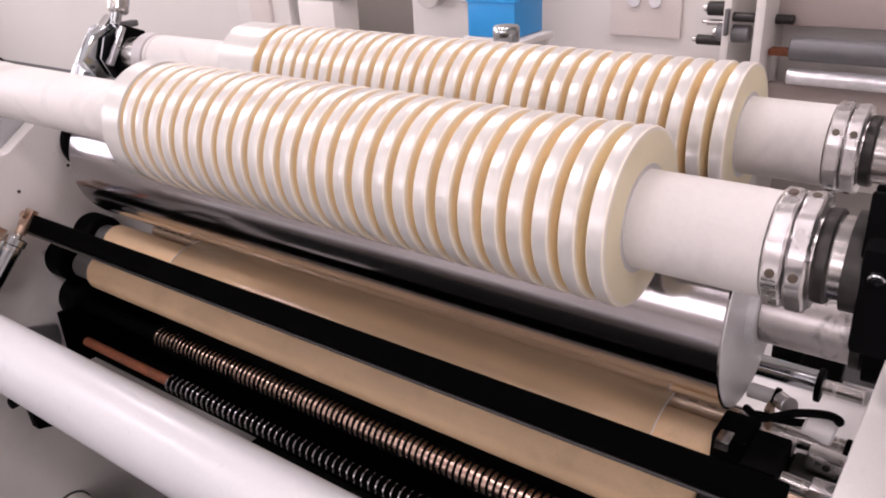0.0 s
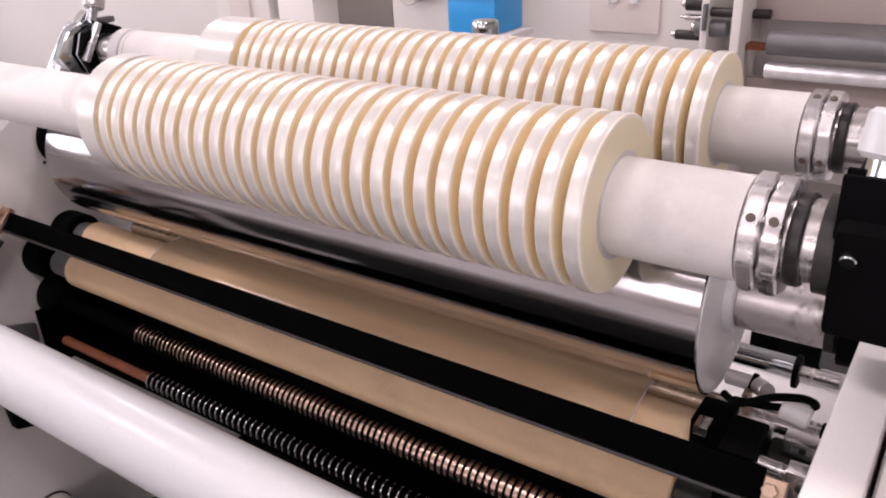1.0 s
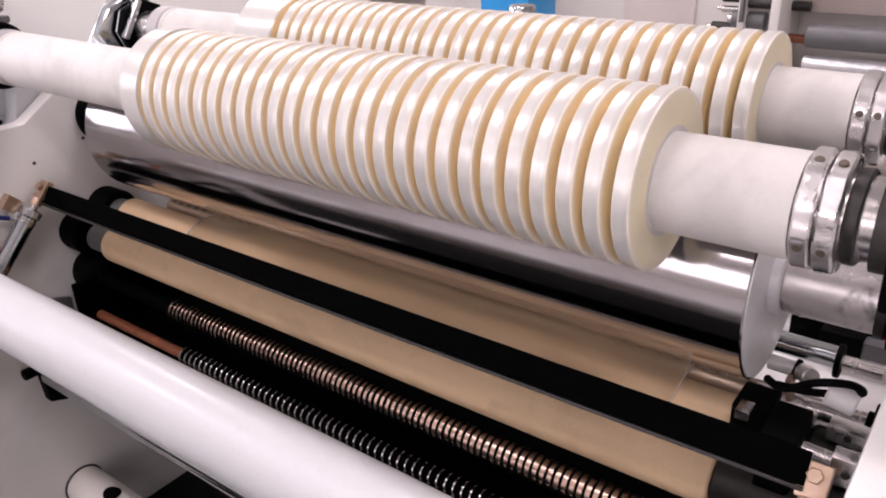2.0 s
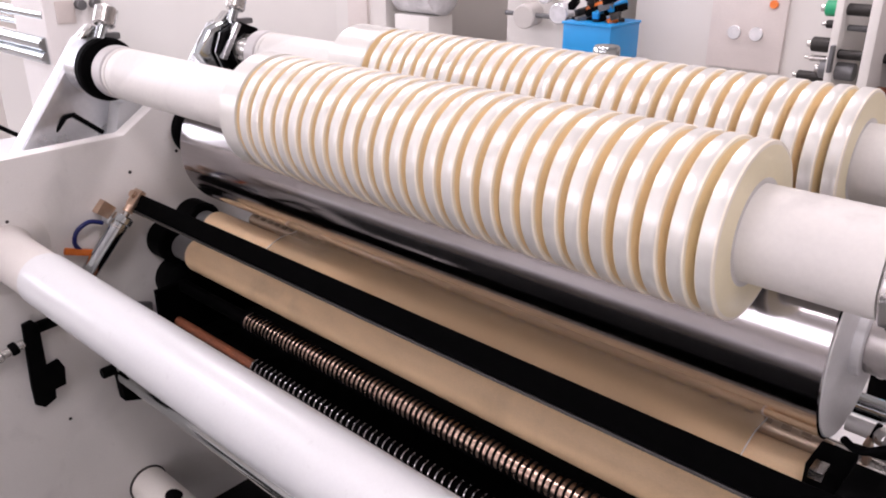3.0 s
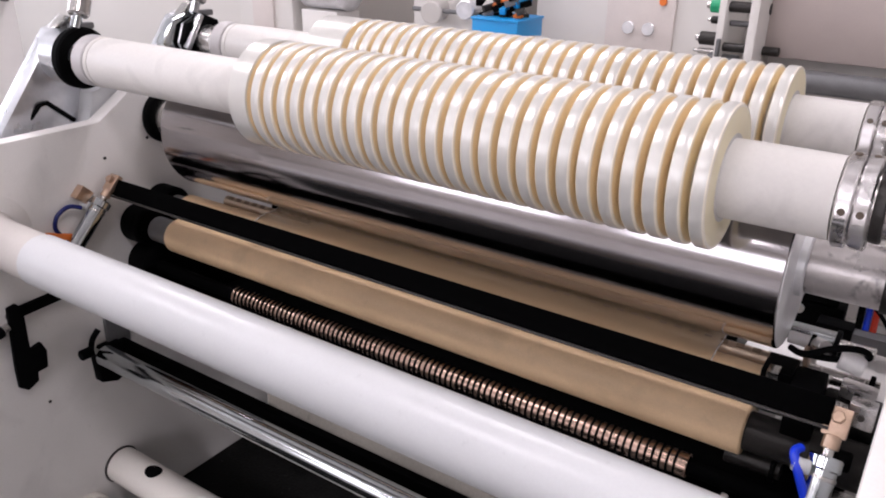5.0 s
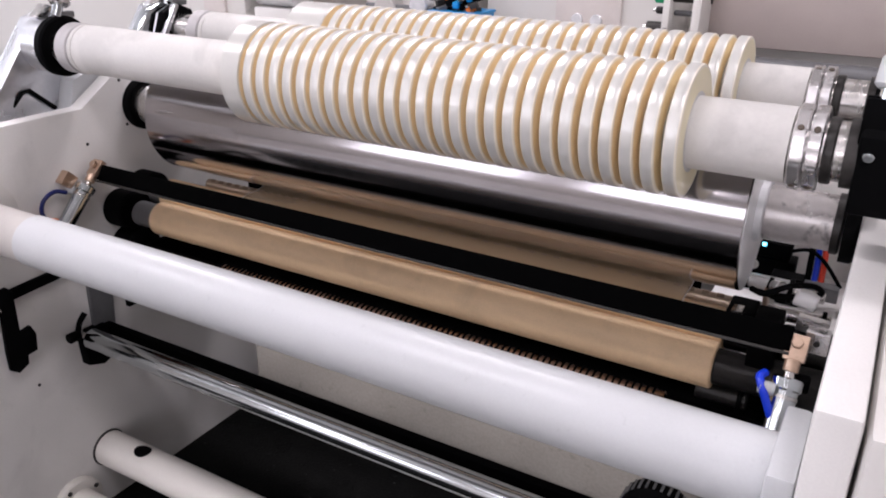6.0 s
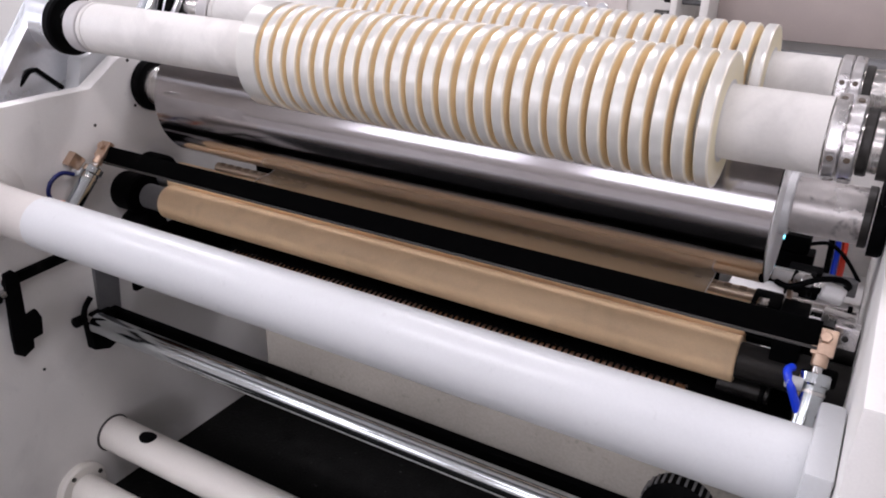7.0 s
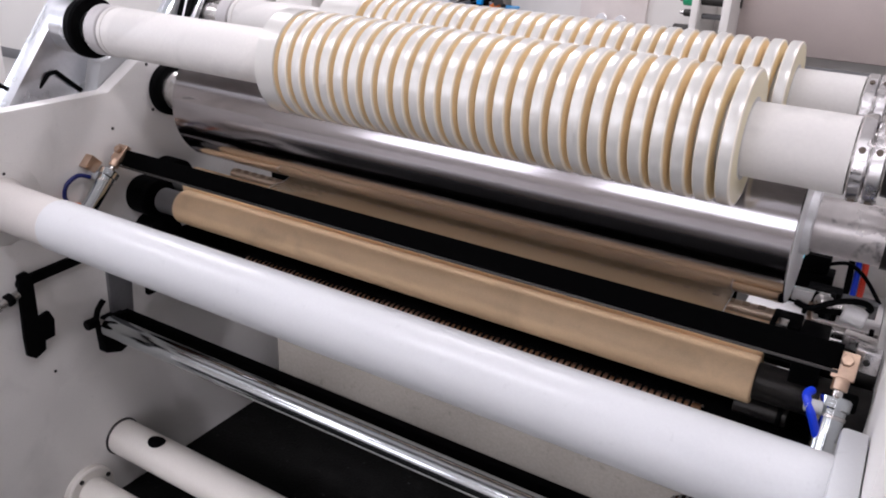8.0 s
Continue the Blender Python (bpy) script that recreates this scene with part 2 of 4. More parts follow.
def prism(points, a0, a1, axis="x", bev=0.002):
    """A plate: a polygon in the two other axes, extruded from a0 to a1."""
    b = bmesh.new()

    def at(p, a):
        return {"x": (a, p[0], p[1]), "y": (p[0], a, p[1]), "z": (p[0], p[1], a)}[axis]
    lo = [b.verts.new(at(p, a0)) for p in points]
    hi = [b.verts.new(at(p, a1)) for p in points]
    b.faces.new(lo)
    b.faces.new(hi[::-1])
    for i in range(len(points)):
        j = (i + 1) % len(points)
        b.faces.new((lo[i], hi[i], hi[j], lo[j]))
    bmesh.ops.recalc_face_normals(b, faces=b.faces[:])
    if bev:
        bmesh.ops.bevel(b, geom=b.edges[:], offset=bev, segments=2, affect="EDGES", profile=0.6)
    return b


def smooth_path(points, steps=8):
    pts = [Vector(p) for p in points]
    out = []
    for i in range(len(pts) - 1):
        p0, p1, p2, p3 = pts[max(i - 1, 0)], pts[i], pts[i + 1], pts[min(i + 2, len(pts) - 1)]
        for k in range(steps):
            t = k / steps
            out.append(0.5 * ((2 * p1) + (p2 - p0) * t + (2 * p0 - 5 * p1 + 4 * p2 - p3) * t * t + (3 * p1 - p0 - 3 * p2 + p3) * t ** 3))
    return out + [pts[-1]]


def sweep(points, r, seg=10, smooth=True, bm=None):
    bm = bm or bmesh.new()
    pts = smooth_path(points) if smooth else [Vector(p) for p in points]
    rings = []
    up = Vector((0.13, 0.37, 0.92))
    for i, p in enumerate(pts):
        d = (pts[min(i + 1, len(pts) - 1)] - pts[max(i - 1, 0)]).normalized()
        s = d.cross(up).normalized()
        u = s.cross(d).normalized()
        rings.append([bm.verts.new(p + r * (math.cos(2 * math.pi * k / seg) * s + math.sin(2 * math.pi * k / seg) * u)) for k in range(seg)])
    for a, b in zip(rings, rings[1:]):
        for k in range(seg):
            bm.faces.new((a[k], a[(k + 1) % seg], b[(k + 1) % seg], b[k]))
    bm.faces.new(rings[0])
    bm.faces.new(rings[-1][::-1])
    return bm


def beam(p, q, w, h, bev=0.001, bm=None):
    """A square bar from p to q."""
    p, q = Vector(p), Vector(q)
    d = q - p
    m = Matrix.Translation((p + q) / 2) @ d.to_track_quat("Z", "Y").to_matrix().to_4x4()
    return box(-w / 2, w / 2, -h / 2, h / 2, -d.length / 2, d.length / 2, bev, bm, m)


def pin(p, q, r, seg=24, bev=0.001, bm=None):
    """A round pin from p to q."""
    p, q = Vector(p), Vector(q)
    L = (q - p).length
    b = lathe([(0, r - bev), (bev, r), (L - bev, r), (L, r - bev)], seg, (0, 0, 0), "z")
    bmesh.ops.transform(b, matrix=Matrix.Translation(p) @ (q - p).to_track_quat("Z", "Y").to_matrix().to_4x4(), verts=b.verts[:])
    if bm is None:
        return b
    tmp = bpy.data.meshes.new("tmp")
    b.to_mesh(tmp)
    b.free()
    bm.from_mesh(tmp)
    bpy.data.meshes.remove(tmp)
    return bm


# ---- the hall ----
FLOOR = -0.014
HX0, HX1, HY0, HY1 = -7.0, 7.0, -7.0, 5.0


def slab(name, b, material, label, category):
    return tagged(finish(name, b, material, smooth=False), label, category, kind="structure")


slab("floor", box(HX0 - 0.2, HX1 + 0.2, HY0 - 0.2, HY1 + 0.2, FLOOR - 0.1, FLOOR, 0), M_FLOOR, "smooth grey painted workshop floor", "floor")
slab("ceiling", box(HX0 - 0.2, HX1 + 0.2, HY0 - 0.2, HY1 + 0.2, CEIL, CEIL + 0.1, 0), M_CEIL, "plain white hall ceiling", "ceiling")
slab("wall_north", box(HX0, HX1, HY1, HY1 + 0.2, FLOOR, CEIL, 0), M_HALL, "plain cream painted hall wall", "wall")
south = box(HX0, HX1, HY0 - 0.2, HY0, FLOOR, 1.15, 0)
box(HX0, HX1, HY0 - 0.2, HY0, 2.95, CEIL, 0, south)
for a, b in ((HX0, -4.55), (-2.25, -1.55), (0.75, 1.45), (3.75, HX1)):
    box(a, b, HY0 - 0.2, HY0, 1.15, 2.95, 0, south)
slab("wall_south", south, M_HALL, "cream hall wall with three wide window openings", "wall")
slab("backdrop", box(HX0, HX1, HY0 - 0.6, HY0 - 0.55, 0.6, 3.5, 0), M_WINGLOW, "bright daylight outside the hall windows", "sky")
for i, wx in enumerate(WINDOW_X):
    b = bmesh.new()
    for x in (wx - 1.12, wx, wx + 1.12):
        box(x - 0.03, x + 0.03, HY0 - 0.12, HY0 - 0.06, 1.15, 2.95, 0.004, b)
    for z in (1.18, 2.05, 2.92):
        box(wx - 1.15, wx + 1.15, HY0 - 0.12, HY0 - 0.06, z - 0.03, z + 0.03, 0.004, b)
    slab("window_%d" % (i + 4), b, M_WHITE, "wide white framed hall window in daylight", "window")
slab("wall_east", box(HX1, HX1 + 0.2, HY0, HY1, FLOOR, CEIL, 0), M_HALL, "plain cream painted hall wall", "wall")
wall_bm = box(HX0 - 0.2, HX0, HY0, HY1, FLOOR, 1.4, 0)
box(HX0 - 0.2, HX0, HY0, HY1, 3.0, CEIL, 0, wall_bm)
for a, b in ((HY0, -4.5), (-2.7, -2.1), (-0.3, 0.3), (2.1, HY1)):
    box(HX0 - 0.2, HX0, a, b, 1.4, 3.0, 0, wall_bm)
slab("wall_west", wall_bm, M_HALL, "cream hall wall with three window openings", "wall")
slab("backdrop", box(HX0 - 0.6, HX0 - 0.55, HY0, HY1, 0.8, 3.6, 0), M_WINGLOW, "bright daylight outside the hall windows", "sky")
for i, wy in enumerate(WINDOW_Y):
    b = bmesh.new()
    for y in (wy - 0.88, wy, wy + 0.88):
        box(HX0 - 0.12, HX0 - 0.06, y - 0.03, y + 0.03, 1.4, 3.0, 0.004, b)
    for z in (1.43, 2.97):
        box(HX0 - 0.12, HX0 - 0.06, wy - 0.9, wy + 0.9, z - 0.03, z + 0.03, 0.004, b)
    slab("window_%d" % (i + 1), b, M_WHITE, "white framed hall window in daylight", "window")
for px, py, power in PANELS:
    e = thing("ceiling_light", "flat white ceiling light panel, switched on", "ceiling light", "ceiling lights", (px, py, CEIL))
    part("frame", box(-0.62, 0.62, -0.32, 0.32, -0.03, -0.001, 0.004), M_WHITE, e)
    part("diffuser", box(-0.58, 0.58, -0.28, 0.28, -0.036, -0.031, 0), M_PANELGLOW, e)
tagged(finish("floor_mat", box(-0.221, 1.145, -0.6, 0.6, FLOOR + 0.001, FLOOR + 0.008, 0.002), M_MAT), "black scuffed rubber mat under the machine", "mat")
# second mat is added out of view, to darken the drum's lower reflection
tagged(finish("floor_mat", box(-1.5, 2.7, -2.2, -0.605, FLOOR + 0.001, FLOOR + 0.009, 0.002), M_MAT), "unseen black mat added before the machine to darken the drum", "mat")

# ---- side frames of the slitting machine ----
WL, WR = -0.222, 1.15
AX = 1.0
left_profile = [(-0.36, FLOOR), (-0.36, 0.88), (0.0, 0.882), (0.075, 0.93), (0.95, 0.93), (0.95, FLOOR)]
lf = thing("side_frame", "cream painted steel side plate of the slitting machine", "machine frame", "side frames")
part("plate", prism(left_profile, WL - 0.035, WL, "x", 0.004), M_FRAME, lf)
rf = thing("side_frame", "cream painted steel side plate with bright top edge", "machine frame", "side frames")
part("plate", prism([(-0.36, FLOOR), (-0.36, 0.879), (0.95, 0.879), (0.95, FLOOR)], WR, WR + 0.038, "x", 0.006), M_FRAME, rf)
for y, z in ((-0.229, 0.775), (-0.177, 0.691), (-0.284, 0.717), (0.095, 0.922), (0.10, 0.83), (-0.198, 0.357), (0.0, 0.81)):
    part("screw", lathe([(WL, 0.0032), (WL + 0.0012, 0.0032), (WL + 0.002, 0.0022)], 12, (0, y, z)), M_DARK, lf)
part("cover", box(WR + 0.042, WR + 0.40, -0.37, 0.95, FLOOR, 0.873, 0.01), M_CAB, rf)
ct = thing("gear_housing", "cream steel gear housing outside the side plate", "machine housing")
part("body", box(WL - 0.33, WL - 0.06, -0.36, 0.9, FLOOR, 0.80, 0.01), M_CAB, ct)
part("lid", box(WL - 0.335, WL - 0.10, -0.365, 0.0, 0.80, 0.835, 0.006), M_WHITE, ct)

# ---- polished drum: it carries both rewind shafts' rolls ----
SY, SZ, SR = 0.1485, 0.866, 0.1160
SX0, SX1 = -0.084, 1.0205
drum = thing("drum_roller", "large mirror-polished chrome drum roller under both rewind shafts", "roller", at=(0, SY, SZ))
part("barrel", lathe([(SX0, SR - 0.0015), (SX0 + 0.0015, SR), (SX1 - 0.0015, SR), (SX1, SR - 0.0015)], 128, close=False), M_DRUM, drum)
for x, s in ((SX0, -1), (SX1, 1)):
    part("end_disc", lathe([(x - 0.0045 * s, SR - 0.0016), (x + 0.001 * s, SR - 0.003), (x + 0.0015 * s, 0.030)], 96), M_FACE, drum, "bright machined end face")
part("hub_ring", lathe([(SX1 + 0.001, 0.030), (SX1 + 0.001, 0.0445), (SX1 + 0.010, 0.0445), (SX1 + 0.012, 0.042), (SX1 + 0.012, 0.030)], 56), M_FACE, drum)
part("journal", rod(SX1 + 0.011, 1.120, 0.0385, 0, 0, 0.002, 56), M_STAIN, drum, "pale stained journal")
part("shoulder", lathe([(1.118, 0.030), (1.118, 0.0415), (1.127, 0.0415), (1.129, 0.039), (1.129, 0.030)], 48), M_DARK, drum, "dark stepped shoulder")
part("journal", rod(WL + 0.004, SX0 + 0.001, 0.040, 0, 0, 0.002, 48), M_STEEL, drum)
for x0, x1, r in ((WL + 0.0005, WL + 0.017, 0.054), (1.131, 1.149, 0.050)):
    e = thing("bearing_ring", "black round bearing ring on the side plate", "bearing", "bearing rings")
    part("ring", lathe([(x0, 0.0405), (x0, r), (x1 - 0.004, r), (x1, r - 0.003), (x1, 0.0405)], 48, (0, SY, SZ)), M_BLACK, e)


# ---- rewind shafts with wound tape ----
def hex_nut(x, r, w, cy, cz, turn=0.0, lobes=10):
    """A round lock nut with flats cut round its rim."""
    b = bmesh.new()
    seg = lobes * 4
    rings = []
    for a, k in ((0, 0.955), (w * 0.12, 1.0), (w * 0.88, 1.0), (w, 0.955)):
        ring = []
        for i in range(seg):
            th = 2 * math.pi * i / seg + turn
            rr = r * k * (0.955 if i % 4 in (1, 2) else 1.0)
            ring.append(b.verts.new((x + a, cy + rr * math.cos(th), cz + rr * math.sin(th))))
        rings.append(ring)
    for p, q in zip(rings, rings[1:]):
        for i in range(seg):
            b.faces.new((p[i], p[(i + 1) % seg], q[(i + 1) % seg], q[i]))
    b.faces.new(rings[0])
    b.faces.new(rings[-1][::-1])
    return b


def rewind_shaft(y, z, x_left, x_right, nut_x, shaft_end):
    e = thing("rewind_shaft", "rewind shaft in a white paper core with steel lock nuts", "shaft", "rewind shafts", (0, y, z))
    y = z = 0.0
    part("core_tube", lathe([(x_left, 0.040), (x_left, 0.0442), (x_left + 0.001, 0.0445), (x_right - 0.001, 0.0445), (x_right, 0.0442), (x_right, 0.040)], 64, (0, y, z)), M_CORE, e, "white paper core tube")
    part("collar", lathe([(x_left - 0.034, 0.036), (x_left - 0.034, 0.044), (x_left - 0.032, 0.0462), (x_left - 0.004, 0.0462), (x_left - 0.002, 0.044), (x_left - 0.002, 0.036)], 64, (0, y, z)), M_COLLAR, e, "matt grey collar at the core's end")
    part("rim_band", lathe([(x_left + 0.004, 0.0446), (x_left + 0.004, 0.0455), (x_left + 0.012, 0.0455), (x_left + 0.012, 0.0446)], 64, (0, y, z)), M_CORE, e)
    part("spindle", rod(x_left - 0.13, shaft_end, 0.034, y, z, 0.002), M_STEEL, e, "turned steel spindle")
    for i in range(2):
        nut = part("lock_nut", hex_nut(nut_x + i * 0.0170, 0.0495, 0.0150, y, z, 0.2 + 0.1 * i), M_NUT, e, "bright slotted lock nut")
        for k in range(4):
            th = 0.9 + k * math.pi / 2
            p = Vector((nut_x + i * 0.0170 + 0.0075, y + 0.0466 * math.cos(th), z + 0.0466 * math.sin(th)))
            d = Vector((0, math.cos(th), math.sin(th)))
            part("set_screw", pin(p, p + d * 0.0032, 0.0038, 10, 0.0005), M_SLOT, nut)
    part("flange", lathe([(nut_x + 0.0335, 0.034), (nut_x + 0.0335, 0.0375), (nut_x + 0.036, 0.0385), (nut_x + 0.043, 0.0385), (nut_x + 0.045, 0.037), (nut_x + 0.045, 0.033)], 48, (0, y, z)), M_DARK, e)
    return e


def tape_roll(width, r, end=False):
    """One wound reel: a glossy clear winding with amber sides and a pale rim, on its own core ring."""
    e = thing("tape_roll", "clear adhesive tape wound on a core, amber sides", "tape roll")
    w = width
    prof = [(0.0, 0.0452), (0.0, r - 0.0030), (0.0005, r - 0.0010), (0.0016, r), (w * 0.5, r + 0.0002), (w - 0.0022, r), (w - 0.0006, r - 0.0010), (w, r - 0.0040), (w, 0.0452)]
    b = lathe(prof, 72, close=False, mats=[1, 2, 2, 0, 0, 2, 2, 1])
    part("winding", b, [M_TAPE, M_TAPEEND if end else M_TAPESIDE, M_RIM], e)
    part("core_ring", lathe([(-0.0004, 0.0447), (-0.0004, 0.0495), (w + 0.0004, 0.0495), (w + 0.0004, 0.0447)], 48, close=False), M_CORE, e, "pale paper core")
    return e


PITCH = 0.0258
FY, FZ = 0.0, AX
BY, BZ = 0.297, 0.998
front_shaft = rewind_shaft(FY, FZ, -0.176, 1.062, 1.064, 1.145)
rear_shaft = rewind_shaft(BY, BZ, -0.153, 1.041, 1.043, 1.145)
RT = 0.082
rnd = random.Random(4)


BAND = 0.0168


REELS = []


def reels(x0, n, y, z, group, label):
    master = tape_roll(BAND, RT)
    for i in range(n):
        last = i == n - 1
        if last:
            o = tape_roll(BAND, RT, True)
            o.matrix_basis = pose(x0 + i * PITCH, y, z)
        else:
            m = pose(x0 + i * PITCH + rnd.uniform(-0.0004, 0.0004), y, z, rnd.uniform(0, 360), rnd.uniform(-0.03, 0.03), rnd.uniform(-0.03, 0.03))
            if i == 0:
                o = master
                o.matrix_basis = m
            else:
                o = copy_thing(master, m)
        tagged(o, label, "tape roll", group)
        REELS.append(o)


reels(0.9334 - 25 * PITCH, 26, FY, FZ, "tape rolls on the front shaft", "clear tape roll with amber sides on the front shaft")
reels(0.9334 - 28 * PITCH, 29, BY, BZ, "tape rolls on the rear shaft", "clear tape roll with amber sides on the rear shaft")
first = thing("tape_roll", "wider clear tape roll at the end of the front shaft", "tape roll", "tape rolls on the front shaft", (0.242, FY, FZ))
part("winding", lathe([(0, 0.0452), (0, RT - 0.003), (0.0012, RT), (0.036, RT), (0.0372, RT - 0.003), (0.0372, 0.0452)], 72, close=False, mats=[1, 0, 0, 0, 1]), [M_TAPE, M_TAPESIDE], first)
REELS.append(first)
wide = thing("wide_tape_roll", "wide pale roll of unslit film on the rear shaft", "tape roll", at=(0.107, BY, BZ))
part("winding", lathe([(0, 0.0452), (0, RT - 0.002), (0.002, RT), (0.086, RT), (0.088, RT - 0.002), (0.088, 0.0452)], 72, close=False, mats=[1, 0, 0, 0, 1]), [M_TAPE, M_TAPESIDE], wide)
REELS.append(wide)

# ---- swing arms that hold the shafts ----


def swing_arm(y, z, x, label, sides=64, lean=(0.016, 0.087)):
    """An inclined milled plate with a hub, a black clamp ring and a knurled clamp screw."""
    e = thing("swing_arm", label, "machine arm", "swing arms")
    pts = [(y - 0.18, z - 0.165), (y - 0.012, z + 0.048), (y + 0.03, z + 0.060), (y + 0.062, z + 0.02), (y + 0.060, z - 0.05), (y - 0.01, z - 0.165)]
    part("plate", prism(pts, x - 0.016, x + 0.030, "x", 0.003), M_ALU, e, "sloping milled aluminium plate")
    part("hub", lathe([(x + 0.029, 0.045), (x + 0.029, 0.053), (x + 0.070, 0.053), (x + 0.074, 0.050), (x + 0.074, 0.036)], sides, (0, y, z)), M_ALU, e)
    ring = part("clamp_ring", lathe([(x + 0.075, 0.036), (x + 0.075, 0.054), (x + 0.078, 0.0565), (x + 0.092, 0.0565), (x + 0.096, 0.053), (x + 0.096, 0.036)], sides, (0, y, z)), M_BLACK, e, "black clamp ring")
    part("strap", box(x + 0.070, x + 0.088, y - 0.012, y + 0.034, z + 0.050, z + 0.062, 0.003), M_GREY, ring)
    ky, kz = y + lean[0], z + lean[1]
    part("clamp_screw", pin((x + 0.085, ky - 0.022, kz - 0.034), (x + 0.079, ky - 0.006, kz - 0.008), 0.0095, 20), M_CHROME, e)
    part("knob", pin((x + 0.080, ky - 0.007, kz - 0.012), (x + 0.073, ky + 0.008, kz + 0.018), 0.0195, 28, 0.003), M_STEEL, e, "knurled steel knob")
    if sides == 8:
        part("face_plate", prism([(y - 0.09, z), (y - 0.055, z + 0.045), (y - 0.01, z + 0.062), (y + 0.03, z + 0.05), (y + 0.03, z - 0.05), (y - 0.06, z - 0.05)], x + 0.040, x + 0.068, "x", 0.004), M_CHROME, e, "bright faceted clamp plate")
        part("clamp_jaw", beam((x + 0.100, y - 0.012, z + 0.056), (x + 0.100, y - 0.055, z - 0.010), 0.016, 0.010, 0.002), M_ALU, e)
    part("latch", prism([(y - 0.03, z + 0.055), (y - 0.004, z + 0.076), (y + 0.018, z + 0.066), (y - 0.01, z + 0.05)], x + 0.035, x + 0.062, "x", 0.002), M_STEEL, e)
    part("spring_clip", sweep([(x + 0.02, y - 0.10, z - 0.126), (x + 0.034, y - 0.07, z - 0.085), (x + 0.036, y - 0.055, z - 0.082), (x + 0.034, y - 0.005, z - 0.125)], 0.0045, 8, False), M_BLACK, e, "bent black spring clip")
    return e


swing_arm(FY, FZ, -0.330, "sloping milled aluminium swing arm holding the front shaft")
swing_arm(BY, BZ, -0.345, "sloping milled aluminium swing arm holding the rear shaft", 8, (0.005, 0.092))
hb = thing("hinge_block", "white painted hinge block on the side plate", "machine block")
part("block", prism([(0.00, 0.86), (0.02, 0.93), (0.10, 0.955), (0.11, 0.90)], WL - 0.09, WL - 0.04, "x", 0.003), M_WHITE, hb)
st = thing("stop_screw", "small steel stop screw with a round head", "screw")
part("stem", pin((WL - 0.05, -0.165, 0.905), (WL - 0.06, -0.192, 0.925), 0.004, 12), M_BLACK, st)
part("head", pin((WL - 0.06, -0.192, 0.925), (WL - 0.062, -0.202, 0.930), 0.009, 16), M_STEEL, st)

# ---- black clamp block at the drive end ----


def clamp_block(y, z, x, label):
    e = thing("clamp_block", label, "clamp block", "clamp blocks")
    part("body", prism([(y - 0.035, z - 0.060), (y - 0.045, z + 0.03), (y - 0.02, z + 0.058), (y + 0.055, z + 0.058), (y + 0.085, z + 0.02), (y + 0.085, z - 0.066), (y + 0.05, z - 0.072)], x, x + 0.12, "x", 0.005), M_BLACK, e)
    part("bush", lathe([(x - 0.012, 0.036), (x - 0.012, 0.040), (x + 0.002, 0.040)], 40, (0, y, z)), M_DARK, e)
    for k in (-1, 1):
        part("guide", box(x - 0.002, x + 0.055, y - 0.03 + k * 0.008, y - 0.024 + k * 0.008, z + 0.02, z + 0.07, 0.002), M_BLACK, e)
    part("piston_rod", pin((x + 0.022, y - 0.022, z + 0.046), (x + 0.024, y - 0.014, z + 0.078), 0.0150, 28), M_CHROME, e)
    part("cylinder_cap", pin((x + 0.024, y - 0.014, z + 0.076), (x + 0.027, y - 0.004, z + 0.110), 0.0235, 32, 0.004), M_WHITE, e, "pale round cylinder cap")
    part("screw", pin((x + 0.012, y - 0.047, z + 0.008), (x + 0.012, y - 0.0425, z + 0.010), 0.0062, 14), M_CHROME, e)
    return e


clamp_block(FY, FZ, 1.131, "black clamp block with a pneumatic cylinder on the front shaft")
clamp_block(BY, BZ, 1.131, "black clamp block with a pneumatic cylinder on the rear shaft")

# ---- tan rubber rollers ----


def tan_roller(y, z, r, x0, x1, label):
    e = thing("rubber_roller", label, "roller", "tan rubber rollers", (0, y, z))
    y = z = 0.0
    part("sleeve", lathe([(x0, r - 0.006), (x0, r - 0.002), (x0 + 0.002, r), (x1 - 0.002, r), (x1, r - 0.002), (x1, r - 0.006)], 64, (0, y, z)), M_KRAFT, e, "tan rubber sleeve")
    part("journal", rod(x1 - 0.001, x1 + 0.075, r - 0.008, y, z, 0.002), M_DARK, e)
    part("journal", rod(x0 - 0.06, x0 + 0.001, r - 0.008, y, z, 0.002), M_GREY, e)
    part("end_cap", lathe([(WL + 0.001, 0.040), (WL + 0.045, 0.040), (WL + 0.050, 0.036), (WL + 0.052, 0.020)], 48, (0, y, z)), M_BLACK, e, "black round bearing cap")
    part("end_cap", lathe([(x1 + 0.07, 0.026), (x1 + 0.075, 0.030), (WR - 0.02, 0.030), (WR, 0.030)], 40, (0, y, z)), M_DARK, e)
    return e


K1 = (0.0501, 0.6625, 0.0336)
K2 = (0.113, 0.6880, 0.0330)
front_rubber = tan_roller(*K1, -0.094, 1.012, "tan rubber roller with black bearing caps, front")
rear_rubber = tan_roller(*K2, -0.132, 1.012, "tan rubber roller with black bearing caps, behind")
bc = thing("pivot_housing", "black round pivot housing with a steel screw", "housing")
part("cap", lathe([(WL + 0.001, 0.045), (WL + 0.05, 0.045), (WL + 0.056, 0.038), (WL + 0.058, 0.018)], 48, (0, 0.060, 0.575)), M_BLACK, bc)
part("screw", lathe([(WL + 0.056, 0.009), (WL + 0.062, 0.009), (WL + 0.064, 0.006)], 16, (0, 0.050, 0.575)), M_STEEL, bc)

